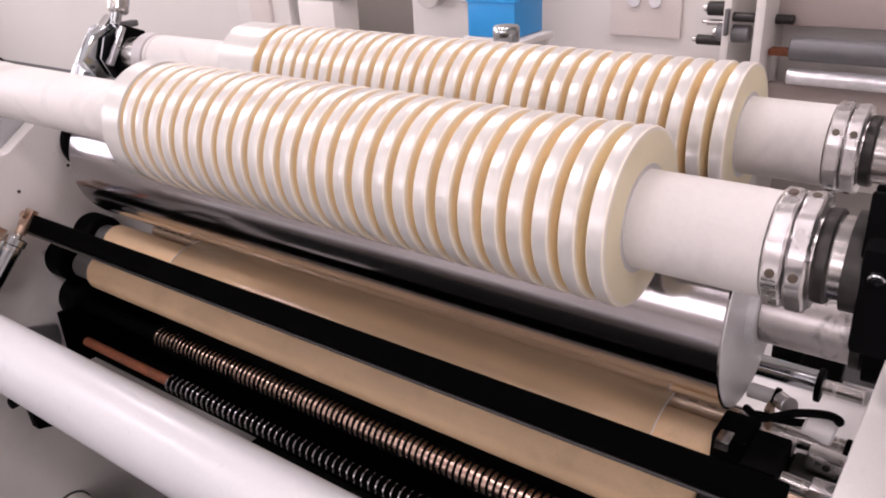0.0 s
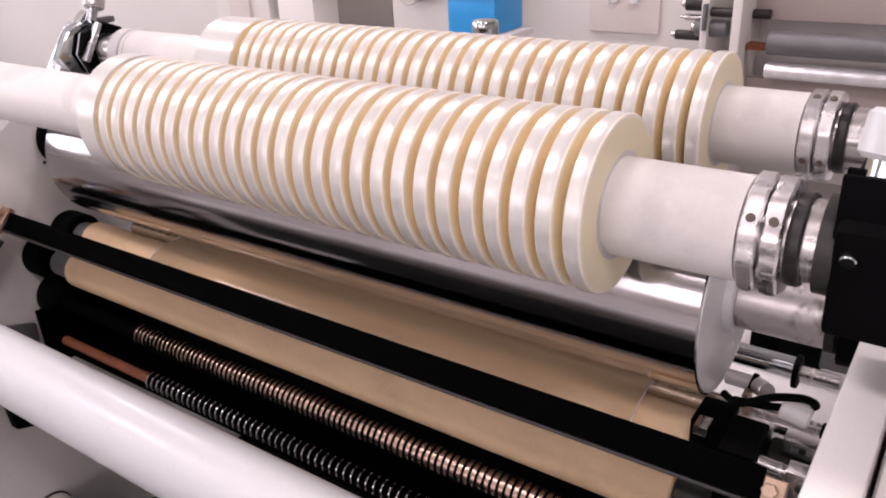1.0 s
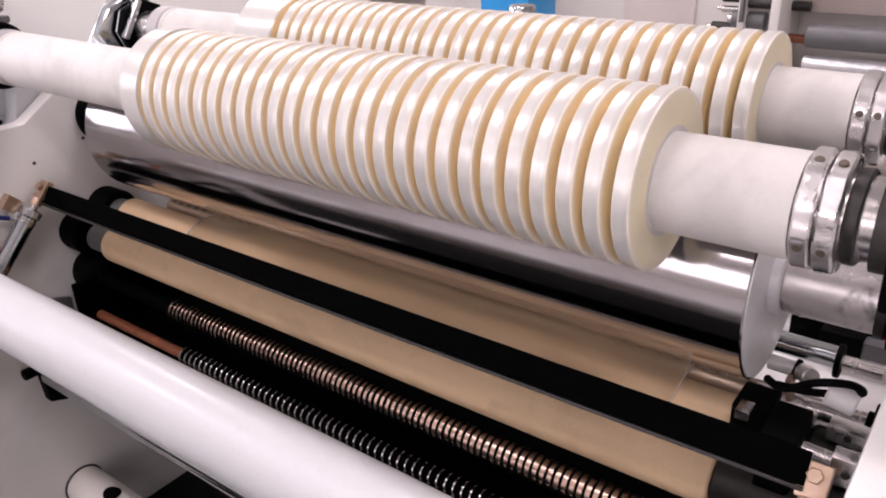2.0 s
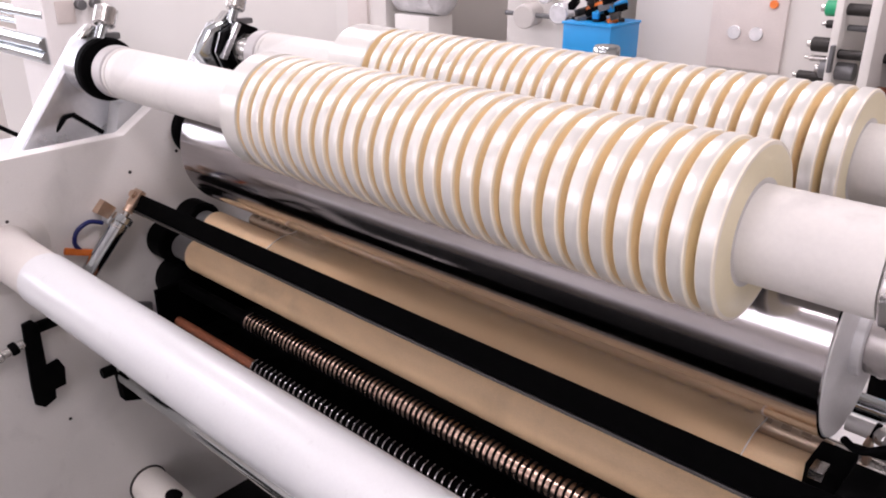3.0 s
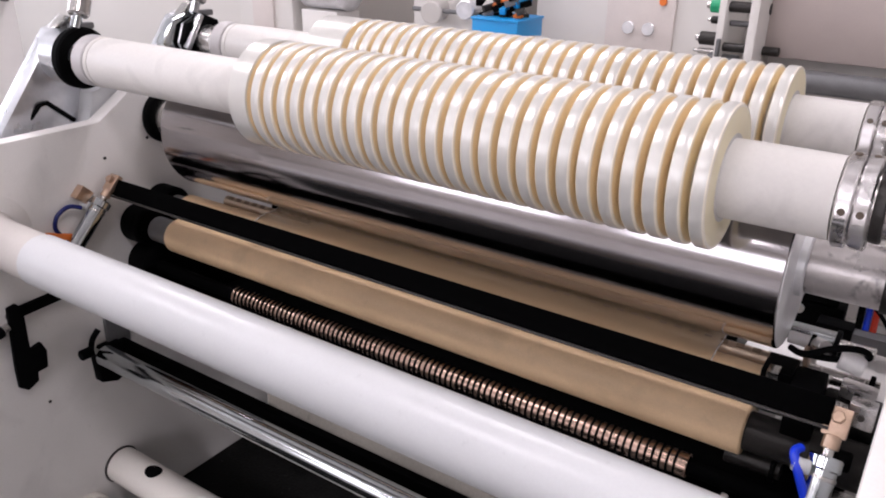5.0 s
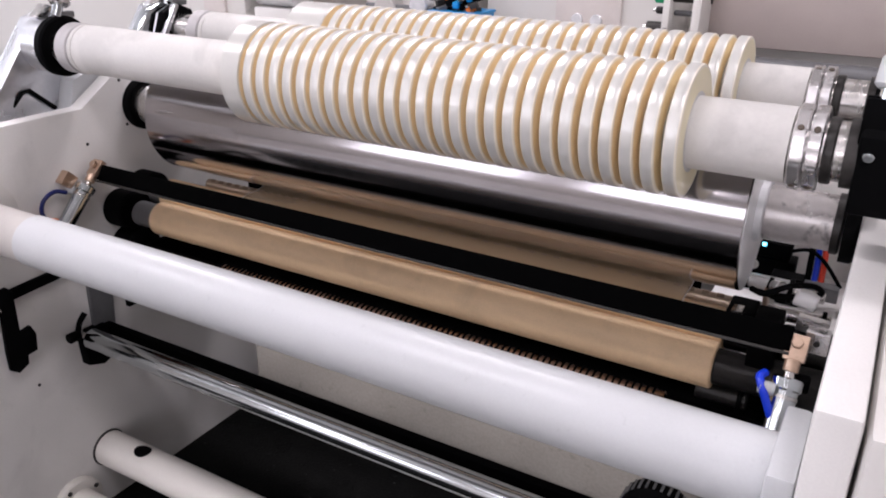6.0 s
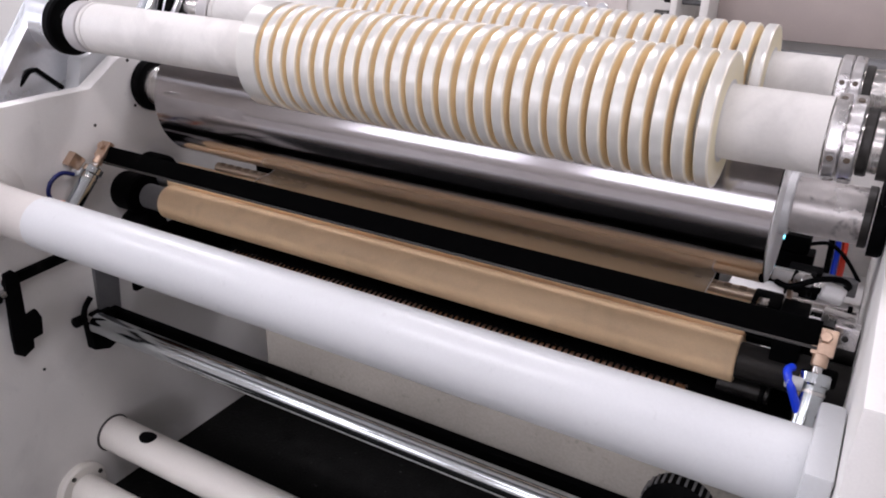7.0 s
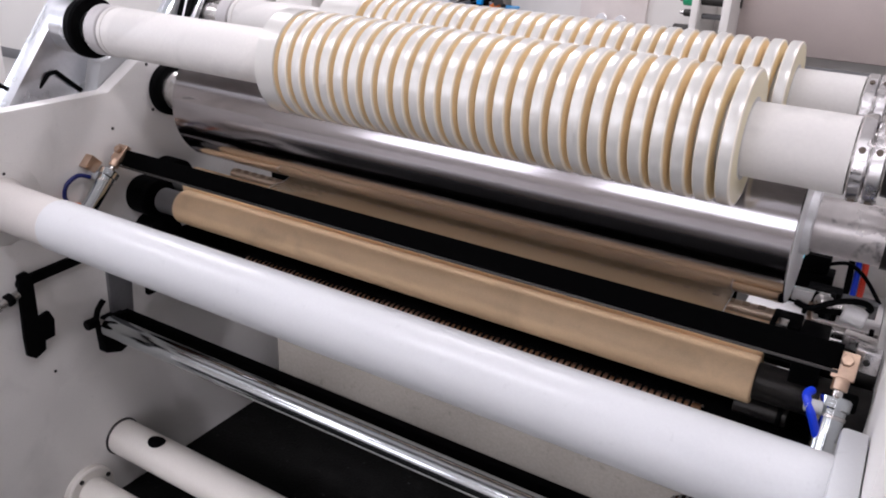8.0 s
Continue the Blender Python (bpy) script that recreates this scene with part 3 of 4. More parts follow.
# ---- pressing bar with its pneumatic cylinders ----
pb = thing("pressing_bar", "flat black steel bar across the machine above the rubber rollers", "bar")
part("strip", prism([(-0.0242, 0.7509), (-0.0066, 0.7766), (-0.0016, 0.7740), (-0.0192, 0.7480)], -0.182, 1.105, "x", 0.0012), M_BLACKBAR, pb, "black steel strip")
part("lip", prism([(-0.0265, 0.7465), (-0.0248, 0.7500), (-0.0190, 0.7470), (-0.0205, 0.7430)], -0.182, 1.105, "x", 0.0006), M_DARK, pb, "thin worn grey edge")
# unseen strip, added so that the drum mirrors a black band
part("hidden_dark_strip", prism([(-0.0170, 0.7486), (0.0190, 0.7395), (0.0180, 0.7355), (-0.0180, 0.7446)], -0.182, 1.105, "x", 0.0006), M_BLACKBAR, pb, "unseen black strip added for the drum's dark reflection")


def air_cylinder(top, foot, label, hose, bore=0.0052, hose_mat=None):
    """A small air cylinder with a copper clevis, ring and hose."""
    e = thing("air_cylinder", label, "air cylinder", "air cylinders")
    p, q = Vector(top), Vector(foot)
    d = (q - p).normalized()
    L = (q - p).length
    part("clevis", beam(p - d * 0.012, p + d * 0.022, 0.026, 0.012, 0.002), M_COPPER, e, "copper coloured clevis")
    part("bolt", pin(p + Vector((0, -0.006, 0.004)), p + Vector((0, -0.012, 0.009)), 0.0075, 6, 0.001), M_COPPER, e, "brass hexagon bolt")
    part("rod_nut", pin(p + d * 0.020, p + d * 0.036, 0.0095, 24), M_COPPER, e)
    part("rod", pin(p + d * 0.034, p + d * 0.046, 0.006, 16), M_STEEL, e)
    part("end_cap", pin(p + d * 0.044, p + d * 0.060, 0.0185, 32, 0.002), M_CHROME, e)
    part("barrel", pin(p + d * 0.058, p + d * L, 0.0155, 32, 0.002), M_CHROME, e, "bright steel barrel")
    part("band", pin(p + d * 0.066, p + d * 0.071, 0.0165, 32, 0.0005), M_STEEL, e)
    part("elbow", pin(p + d * 0.056 + Vector((-0.012, -0.012, 0.0)), p + d * 0.056 + Vector((-0.030, -0.016, 0.002)), 0.0085, 20), M_WHITE, e)
    part("hose", sweep(hose, bore, 12), hose_mat or M_BLUE, e, "blue air hose")
    return e


air_cylinder((1.112, -0.010, 0.756), (1.108, -0.105, 0.61), "bright air cylinder with a copper clevis and blue hose",
             [(1.084, -0.036, 0.720), (1.080, -0.050, 0.720), (1.088, -0.062, 0.708), (1.100, -0.068, 0.684), (1.110, -0.072, 0.663), (1.112, -0.076, 0.628)])
air_cylinder((-0.190, -0.008, 0.772), (-0.190, -0.125, 0.65), "bright air cylinder with a copper clevis beside the side plate",
             [(-0.205, -0.075, 0.733), (-0.207, -0.098, 0.741), (-0.208, -0.122, 0.730), (-0.209, -0.130, 0.708), (-0.212, -0.120, 0.688)], 0.0042, M_BLUE_SHADED)
pl = thing("bracket_plate", "thin bright bracket plate beside the air cylinder", "bracket")
part("plate", box(1.100, 1.149, -0.068, -0.034, 0.678, 0.681, 0.001), M_STEEL, pl)
bk = thing("hose_clip", "small rusty bracket above the air cylinder", "bracket")
part("plate", prism([(-0.085, 0.755), (-0.065, 0.775), (-0.045, 0.755), (-0.065, 0.738)], WL + 0.001, WL + 0.020, "x", 0.002), M_COPPER, bk)
rv = thing("hose_valve", "orange and black hose valve on the side plate", "valve")
part("body", pin((WL, -0.095, 0.668), (WL + 0.02, -0.095, 0.668), 0.011, 18), M_BLACK, rv)
part("ring", pin((WL + 0.018, -0.095, 0.668), (WL + 0.024, -0.095, 0.668), 0.009, 18), M_RED, rv)
part("arm", beam((WL + 0.012, -0.10, 0.680), (WL + 0.012, -0.15, 0.698), 0.008, 0.012), M_ORANGE, rv)

# ---- slotted knife rail and its bracket ----
RY, RZ, RR = 0.149, 0.7150, 0.0115
rail = thing("slotted_rail", "bright slotted knife rail behind the rubber rollers", "rail")
part("tube", rod(-0.055, 1.064, RR, RY, RZ, 0.003, 40), M_RAIL, rail)
# slots are small blocks on the tube, their shade is in the colour
slot_mesh = None
for i in range(50):
    x = -0.035 + i * 0.0218
    if slot_mesh is None:
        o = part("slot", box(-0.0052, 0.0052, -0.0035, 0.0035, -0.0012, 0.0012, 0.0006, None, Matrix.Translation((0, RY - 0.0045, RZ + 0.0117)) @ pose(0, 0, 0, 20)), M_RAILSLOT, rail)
        slot_mesh = o.data
        o.location.x = x
    else:
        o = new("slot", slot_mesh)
        o.parent = rail
        o.location.x = x
part("bracket", box(1.046, 1.062, RY - 0.022, RY + 0.014, RZ - 0.03, RZ + 0.016, 0.002), M_CORE, rail, "pale end bracket")
part("end_screw", pin((1.061, RY - 0.006, RZ - 0.002), (1.078, RY - 0.006, RZ - 0.002), 0.010, 6), M_STEEL, rail)
b = bmesh.new()
path = [(0.062, 0.7035), (0.085, 0.7175), (0.108, 0.7258), (0.126, 0.7275), (0.146, 0.7275), (0.168, 0.7335), (0.190, 0.7490), (0.2085, 0.7640), (0.2320, 0.7825)]
rows = [[b.verts.new((x, y, z)) for y, z in path] for x in (0.085, 0.25, 0.45, 0.65, 0.85, 0.945)]
for p, q in zip(rows, rows[1:]):
    for i in range(len(path) - 1):
        b.faces.new((p[i], p[i + 1], q[i + 1], q[i]))
web = thing("film_web", "clear adhesive film running over the rear rubber roller", "film")
sheet = part("sheet", b, M_FILM, web, "clear film sheet")
sol = sheet.modifiers.new("thickness", "SOLIDIFY")
sol.thickness = 0.0004
sheet.visible_shadow = False
# white beads paint the light that the film's two edges catch
for x in (0.085, 0.945):
    part("edge", sweep([(x, y, z + 0.0003) for y, z in path], 0.0008, 6), M_SHEET, web, "white bead for the light on the film edge")

# ---- grooved knife shafts ----


def knife_shaft(y, z, r_core, r_sleeve, r_ring, x0, x1, pitch, ring_w, ends, label, mats):
    """A spindle with a sleeve and many thin knife rings; mats: spindle, sleeve, ring."""
    e = thing("knife_shaft", label, "shaft", "knife shafts")
    part("spindle", rod(ends[0], ends[1], r_core, y, z, 0.001, 32), mats[0], e)
    part("sleeve", rod(x0, x1, r_sleeve, y, z, 0.001, 40), mats[1], e)
    mesh = None
    for i in range(int((x1 - x0) / pitch)):
        if mesh is None:
            o = part("knife_ring", lathe([(0, r_sleeve - 0.001), (0, r_ring - 0.001), (0.0006, r_ring), (ring_w - 0.0006, r_ring), (ring_w, r_ring - 0.001), (ring_w, r_sleeve - 0.001)], 30, close=False), mats[2], e)
            mesh = o.data
        else:
            o = new("knife_ring", mesh)
            o.parent = e
        o.location = (x0 + i * pitch, y, z)
    return e


knife_shaft(0.0215, 0.598, 0.012, 0.0165, 0.0190, 0.098, 0.955, 0.0100, 0.0032, (-0.12, 1.119), "knife shaft with dark knife rings on a bright copper-toned sleeve", (M_BLACKBAR, M_RIB, M_BLACK))
knife_shaft(0.0, 0.530, 0.0085, 0.0100, 0.0150, 0.137, 1.00, 0.0132, 0.0028, (-0.12, 1.119), "thin knife shaft with spaced steel rings and rusty end", (M_RUST, M_BLACKBAR, M_DRUM))
# added black sheets stand for the darkness inside the machine
tr = thing("inner_tray", "added black sheets for the dark space beneath the knife shafts", "tray")
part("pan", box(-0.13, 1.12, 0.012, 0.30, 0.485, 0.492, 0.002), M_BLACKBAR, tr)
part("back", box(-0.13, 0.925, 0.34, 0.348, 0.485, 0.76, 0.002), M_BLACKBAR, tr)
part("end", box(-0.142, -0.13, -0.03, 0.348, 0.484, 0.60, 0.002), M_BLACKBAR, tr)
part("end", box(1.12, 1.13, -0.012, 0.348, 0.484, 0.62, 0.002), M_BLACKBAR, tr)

# ---- white guide roller, chrome rod and lower tubes ----
wr = thing("guide_roller", "glossy white painted guide roller across the machine front", "roller")
WY, WZ, WRAD = -0.2418, 0.7211, 0.0440
part("barrel", lathe([(-0.066, WRAD - 0.006), (-0.060, WRAD), (1.128, WRAD), (1.130, WRAD - 0.002)], 72, (0, WY, WZ)), M_WHITE, wr)
part("neck", lathe([(WL + 0.001, WRAD + 0.006), (WL + 0.012, WRAD - 0.001), (-0.064, WRAD - 0.0025)], 64, (0, WY, WZ)), M_NECK, wr, "dull cream neck at the side plate")
part("flange", lathe([(WL + 0.0002, 0.076), (WL + 0.0010, 0.076), (WL + 0.0014, 0.075)], 64, (0, WY, WZ)), M_FRAME, wr)
part("saddle", box(1.122, WR - 0.001, WY - 0.07, WY + 0.065, WZ - 0.12, WZ + 0.048, 0.006), M_WHITE, wr, "white end saddle")

cr = thing("idler_rod", "polished chrome idler rod below the guide roller", "rod")
part("rod", rod(-0.195, 1.149, 0.0219, -0.0833, 0.417, 0.002), M_CHROME, cr)
part("journal", rod(WL + 0.001, -0.190, 0.012, -0.0833, 0.417, 0.001, 24), M_STEEL, cr)
bb = thing("cross_bar", "black steel cross bar behind the idler rod", "bar")
part("bar", box(-0.221, 1.149, -0.042, -0.026, 0.400, 0.429, 0.002), M_BLACKBAR, bb)
cv = thing("cross_plate", "beige steel cross plate, the guide roller's shade in its colour", "plate")
part("plate", box(0.21, 1.149, -0.024, -0.018, 0.40, 0.50, 0.002), M_BEIGE, cv)

br = thing("bearing_bracket", "dark cast bearing bracket of the idler rod", "bracket")
part("block", prism([(-0.098, 0.358), (-0.063, 0.345), (-0.043, 0.352), (-0.025, 0.41), (-0.043, 0.433), (-0.083, 0.433), (-0.101, 0.413)], WL + 0.001, WL + 0.026, "x", 0.003), M_BLACK, br)
part("plate", prism([(-0.063, 0.41), (-0.012, 0.40), (-0.002, 0.54), (-0.06, 0.56)], WL + 0.001, WL + 0.012, "x", 0.003), M_GREY, br)
part("lever", sweep([(WL + 0.018, -0.108, 0.431), (WL + 0.02, -0.101, 0.458), (WL + 0.02, -0.085, 0.475)], 0.006, 10), M_BLACK, br)
part("screw", pin((WL + 0.02, -0.131, 0.435), (WL + 0.02, -0.105, 0.435), 0.011, 18, 0.002), M_BLACK, br)

lv = thing("lever_bracket", "black angular lever bracket bolted to the side plate", "bracket", at=(0, -0.009, 0.002))
part("plate", prism([(-0.241, 0.589), (-0.224, 0.592), (-0.214, 0.579), (-0.216, 0.494), (-0.194, 0.499), (-0.186, 0.479), (-0.190, 0.444), (-0.210, 0.442), (-0.212, 0.424), (-0.234, 0.414), (-0.249, 0.426), (-0.249, 0.464)], WL + 0.014, WL + 0.024, "x", 0.002), M_BLACK, lv)
part("arm", beam((WL + 0.010, -0.219, 0.569), (WL + 0.010, -0.079, 0.576), 0.010, 0.020), M_BLACK, lv)
part("spacer", pin((WL + 0.001, -0.226, 0.564), (WL + 0.014, -0.226, 0.564), 0.012, 20), M_BLACK, lv)
part("shaft", pin((WL + 0.02, -0.284, 0.544), (WL + 0.02, -0.244, 0.554), 0.008, 20), M_STEEL, lv)
part("collar", pin((WL + 0.02, -0.269, 0.548), (WL + 0.02, -0.256, 0.551), 0.012, 20, 0.002), M_BLACK, lv)
part("tip", pin((WL + 0.02, -0.302, 0.539), (WL + 0.02, -0.282, 0.545), 0.010, 20, 0.002), M_STEEL, lv)

lt = thing("cross_tube", "cream painted cross tube with a dark oval hole", "tube", "cross tubes")
part("tube", rod(WL + 0.001, 1.149, 0.0393, -0.0721, 0.1249, 0.002, 56), M_TUBE, lt)
part("seam", lathe([(WL + 0.0005, 0.0425), (WL + 0.004, 0.0415)], 56, (0, -0.0721, 0.1249)), M_DARK, lt)
b = lathe([(0, 0.0001), (0.0012, 0.017), (0.0016, 0.0001)], 24, (0, 0, 0), "z")
for v in b.verts:
    v.co.x *= 1.25
    v.co.z -= (v.co.y ** 2) / (2 * 0.0393)
bmesh.ops.transform(b, matrix=pose(-0.10, -0.0721, 0.1249, 6) @ pose(0, 0, 0.0390), verts=b.verts[:])
part("hole", b, M_BLACK, lt, "dark oval hole")
lt2 = thing("cross_tube", "cream painted cross tube with a bolted round flange", "tube", "cross tubes")
part("tube", rod(WL + 0.001, 1.149, 0.034, -0.172, 0.046, 0.002, 56), M_TUBE, lt2)
part("flange", lathe([(WL + 0.001, 0.057), (WL + 0.014, 0.057), (WL + 0.018, 0.053), (WL + 0.018, 0.034)], 56, (0, -0.172, 0.046)), M_TUBE, lt2)
for k in range(4):
    th = 0.5 + k * math.pi / 2
    part("bolt", lathe([(WL + 0.017, 0.005), (WL + 0.021, 0.005), (WL + 0.022, 0.003)], 12, (0, -0.172 + 0.046 * math.cos(th), 0.046 + 0.046 * math.sin(th))), M_DARK, lt2)

hw = thing("hand_wheel", "black ribbed plastic hand wheel under the guide roller", "hand wheel")
part("rim", lathe([(0, 0.038), (0.004, 0.045), (0.026, 0.045), (0.030, 0.040), (0.030, 0.015)], 48, (1.00, -0.17, 0.548), "y"), M_BLACK, hw)
for k in range(30):
    th = 2 * math.pi * k / 30
    p = Vector((1.00 + 0.0455 * math.cos(th), -0.165, 0.548 + 0.0455 * math.sin(th)))
    part("rib", beam(p, p + Vector((0, 0.020, 0)), 0.003, 0.003, 0.0005), M_GREY, hw)
part("stem", pin((1.00, -0.14, 0.548), (1.00, 0.05, 0.548), 0.009, 20), M_STEEL, hw)

# ---- small gear at the drive end ----
sn = thing("photo_sensor", "small black photo sensor with a blue light", "sensor")
part("body", box(0.986, 1.048, 0.480, 0.513, 0.669, 0.699, 0.003), M_BLACK, sn)
part("led", box(0.997, 1.004, 0.4780, 0.481, 0.690, 0.696, 0.0005), M_LED, sn, "glowing blue light")
part("foot", box(0.974, 1.058, 0.483, 0.528, 0.6025, 0.664, 0.003), M_BLACK, sn)
part("neck", box(1.026, 1.046, 0.488, 0.508, 0.662, 0.672, 0.002), M_BLACK, sn)
part("lens", pin((0.988, 0.4835, 0.650), (0.988, 0.478, 0.650), 0.0088, 20), M_CORE, sn)
cb = thing("terminal_block", "black junction block with coloured wires", "junction box")
part("body", box(1.024, 1.079, 0.435, 0.470, 0.6025, 0.655, 0.003), M_BLACK, cb)
part("lid", box(1.079, 1.137, 0.440, 0.468, 0.622, 0.648, 0.002), M_GREY, cb)
for i, m in enumerate((M_BLACK, M_BLUE, M_RED)):
    part("wire", sweep([(1.078 + i * 0.011, 0.50, 0.71), (1.081 + i * 0.011, 0.49, 0.685), (1.083 + i * 0.011, 0.466, 0.646)], 0.0053, 8), m, cb)
part("cable", sweep([(1.035, 0.10, 0.768), (1.055, 0.085, 0.772), (1.085, 0.085, 0.79), (1.112, 0.095, 0.792), (1.122, 0.11, 0.778), (1.105, 0.115, 0.766), (1.075, 0.105, 0.764), (1.045, 0.10, 0.764)], 0.0042, 10), M_BLACK, cb, "looped black cable")
part("lead", sweep([(1.046, 0.49, 0.685), (1.076, 0.485, 0.695), (1.106, 0.475, 0.68), (1.138, 0.46, 0.645)], 0.0034, 8), M_BLACK, cb)
ab = thing("adjuster_block", "black adjuster block with a bright screw", "block")
part("body", box(1.010, 1.048, 0.075, 0.125, 0.690, 0.742, 0.003), M_BLACK, ab)
part("plate", box(1.050, 1.085, 0.035, 0.10, 0.665, 0.748, 0.003), M_BLACK, ab)
part("screw", pin((1.085, 0.055, 0.73), (1.115, 0.055, 0.728), 0.009, 20), M_STEEL, ab)
part("clip", box(1.02, 1.034, 0.052, 0.074, 0.742, 0.752, 0.001), M_STEEL, ab)
for x0, x1, y, z, r, m in ((1.02, 1.14, 0.14, 0.722, 0.010, M_STEEL), (0.99, 1.06, 0.0605, 0.615, 0.014, M_DARK)):
    e = thing("guide_pin", "short bright steel guide pin", "pin", "guide pins")
    part("pin", rod(x0, x1, r, y, z, 0.001, 24), m, e)
    part("collar", rod(x1 - 0.012, x1 - 0.006, r + 0.006, y, z, 0.001, 24), M_BLACK, e)
sh = thing("drive_rod", "thin steel drive rod with a black collar", "rod")
part("rod", rod(0.93, 1.072, 0.0150, 0.325, 0.682, 0.001, 28), M_CHROME, sh)
part("tip", rod(1.07, 1.122, 0.0095, 0.325, 0.678, 0.002, 24), M_STEEL, sh)
part("collar", rod(1.066, 1.073, 0.022, 0.325, 0.678, 0.001, 24), M_BLACK, sh)
for p, q, w, h in (((1.030, 0.118, 0.728), (1.085, 0.118, 0.724), 0.012, 0.016), ((1.10, 0.10, 0.735), (1.14, 0.10, 0.732), 0.022, 0.018), ((1.118, 0.02, 0.752), (1.146, 0.02, 0.752), 0.020, 0.030)):
    e = thing("mounting_clip", "small bright metal mounting clip at the drive end", "clip", "mounting clips")
    part("clip", beam(p, q, w, h, 0.002), M_NUT, e)
    part("screw", pin(((p[0] + q[0]) / 2, p[1] - w / 2 - 0.002, p[2]), ((p[0] + q[0]) / 2, p[1] - w / 2 + 0.001, p[2]), 0.004, 10, 0.0005), M_DARK, e)
ts = thing("tube_sensor", "white tubular sensor in a brass clip at the drive end", "sensor")
part("tube", pin((1.0240, 0.15, 0.7578), (1.0558, 0.15, 0.757), 0.0085, 24), M_SHEET, ts, "white sensor tube")
part("clip", beam((1.0506, 0.135, 0.7568), (1.054, 0.135, 0.7292), 0.020, 0.006, 0.001), M_COPPER, ts, "brass clip")
part("collar", pin((1.0498, 0.15, 0.758), (1.0558, 0.15, 0.757), 0.0115, 20), M_BLACK, ts)
part("plug", pin((1.0558, 0.15, 0.757), (1.0715, 0.13, 0.765), 0.0095, 20), M_NUT, ts)
gr = thing("guide_bar", "bright steel guide bar behind the adjuster block", "bar")
part("bar", pin((1.0008, 0.17, 0.7115), (1.1274, 0.17, 0.7108), 0.006, 20), M_STEEL, gr)
part("sleeve", pin((1.091, 0.11, 0.7675), (1.12, 0.11, 0.762), 0.013, 24, 0.002), M_SHEET, gr, "white sleeve")
cp = thing("cable_plug", "black round cable plug with a white ring", "plug")
part("plug", pin((1.115, -0.004, 0.700), (1.135, -0.004, 0.700), 0.012, 20, 0.002), M_BLACK, cp)
part("ring", pin((1.108, -0.004, 0.700), (1.116, -0.004, 0.700), 0.0095, 20, 0.001), M_WHITE, cp)
ip = thing("inner_plate", "cream flat inner plate below the photo sensor", "plate")
part("plate", box(0.93, 1.149, 0.305, 0.599, 0.594, 0.602, 0.002), M_SHEET, ip)
part("shelf", box(1.022, 1.118, 0.170, 0.304, 0.594, 0.602, 0.002), M_SHEET, ip)
bw = thing("rear_cover", "cream steel rear cover of the machine", "cover")
part("panel", box(WL + 0.001, 1.149, 0.60, 0.612, FLOOR + 0.01, 0.80, 0.003), M_FRAME, bw)

# ---- neighbouring machines behind ----


def cabinet(x0, x1, y0, y1, z1, label, panel=None, buttons=()):
    e = thing("machine_cabinet", label, "cabinet", "machine cabinets")
    part("body", box(x0, x1, y0, y1, FLOOR, z1, 0.012), M_CAB, e)
    part("plinth", box(x0 + 0.02, x1 - 0.02, y0 - 0.004, y0 + 0.02, FLOOR, FLOOR + 0.08, 0.003), M_GREY, e)
    if panel:
        p = part("control_panel", box(panel[0], panel[1], y0 - 0.02, y0 + 0.002, panel[2], panel[3], 0.004), M_PANEL, e, "grey control panel")
        for bx, bz, r, m in buttons:
            part("button", pin((bx, y0 - 0.02, bz), (bx, y0 - 0.034, bz), r, 20, 0.002), m, p)
    return e


cabinet(-6.9, -2.72, 2.75, 3.3, 2.1, "tall plain cream machine cabinet")
cabinet(-2.70, -2.26, 2.62, 3.2, 2.1, "cream machine cabinet with a tan label plate", (-2.57, -2.40, 0.595, 0.93))
cabinet(-0.84, 0.17, 2.95, 3.5, 2.1, "cream control cabinet with push buttons", (-0.44, -0.10, 0.60, 1.10),
        [(-0.38, 0.97, 0.018, M_BLACK), (-0.30, 0.97, 0.018, M_BLACK), (-0.22, 0.97, 0.018, M_GREEN), (-0.15, 0.965, 0.018, M_BLACK), (-0.16, 0.89, 0.018, M_ORANGE), (-0.32, 0.76, 0.03, M_FOIL), (-0.22, 0.76, 0.03, M_FOIL)])
cabinet(0.20, 0.34, 2.9, 3.5, 2.1, "narrow cream machine column")
ww = thing("wrapped_roll", "film roll in crinkled clear wrapping on a stand", "film roll")
part("roll", lathe([(-2.22, 0.10), (-2.19, 0.13), (-1.90, 0.13), (-1.88, 0.10)], 40, (0, 2.72, 0.86)), M_FOIL, ww)
part("stand", box(-2.19, -1.92, 2.62, 2.82, FLOOR, 0.73, 0.01), M_CAB, ww)
mm = thing("rewinder_head", "pale machine head with dark fittings", "machine")
part("body", box(-1.52, -0.97, 2.80, 3.3, FLOOR, 1.5, 0.02), M_CAB, mm)
for x, z, r, m in ((-1.41, 0.90, 0.035, M_FOIL), (-1.34, 0.78, 0.06, M_NECK), (-1.22, 0.88, 0.03, M_FOIL), (-1.13, 0.81, 0.05, M_FOIL), (-1.05, 0.77, 0.025, M_BLACK)):
    part("fitting", pin((x, 2.80, z), (x + 0.02, 2.68, z - 0.01), r, 28, 0.006), m, mm)
part("bar", rod(-1.46, -0.94, 0.012, 2.72, 0.78, 0.002, 20), M_GREY, mm)
bx = thing("parts_crate", "bright blue plastic crate", "crate")
part("crate", box(-0.92, -0.67, 2.45, 2.70, 0.64, 0.800, 0.008), M_BLUEBOX, bx)
part("rim", box(-0.925, -0.665, 2.445, 2.705, 0.792, 0.806, 0.005), M_BLUEBOX, bx)
sd = thing("crate_stand", "cream steel stand below the blue crate", "stand")
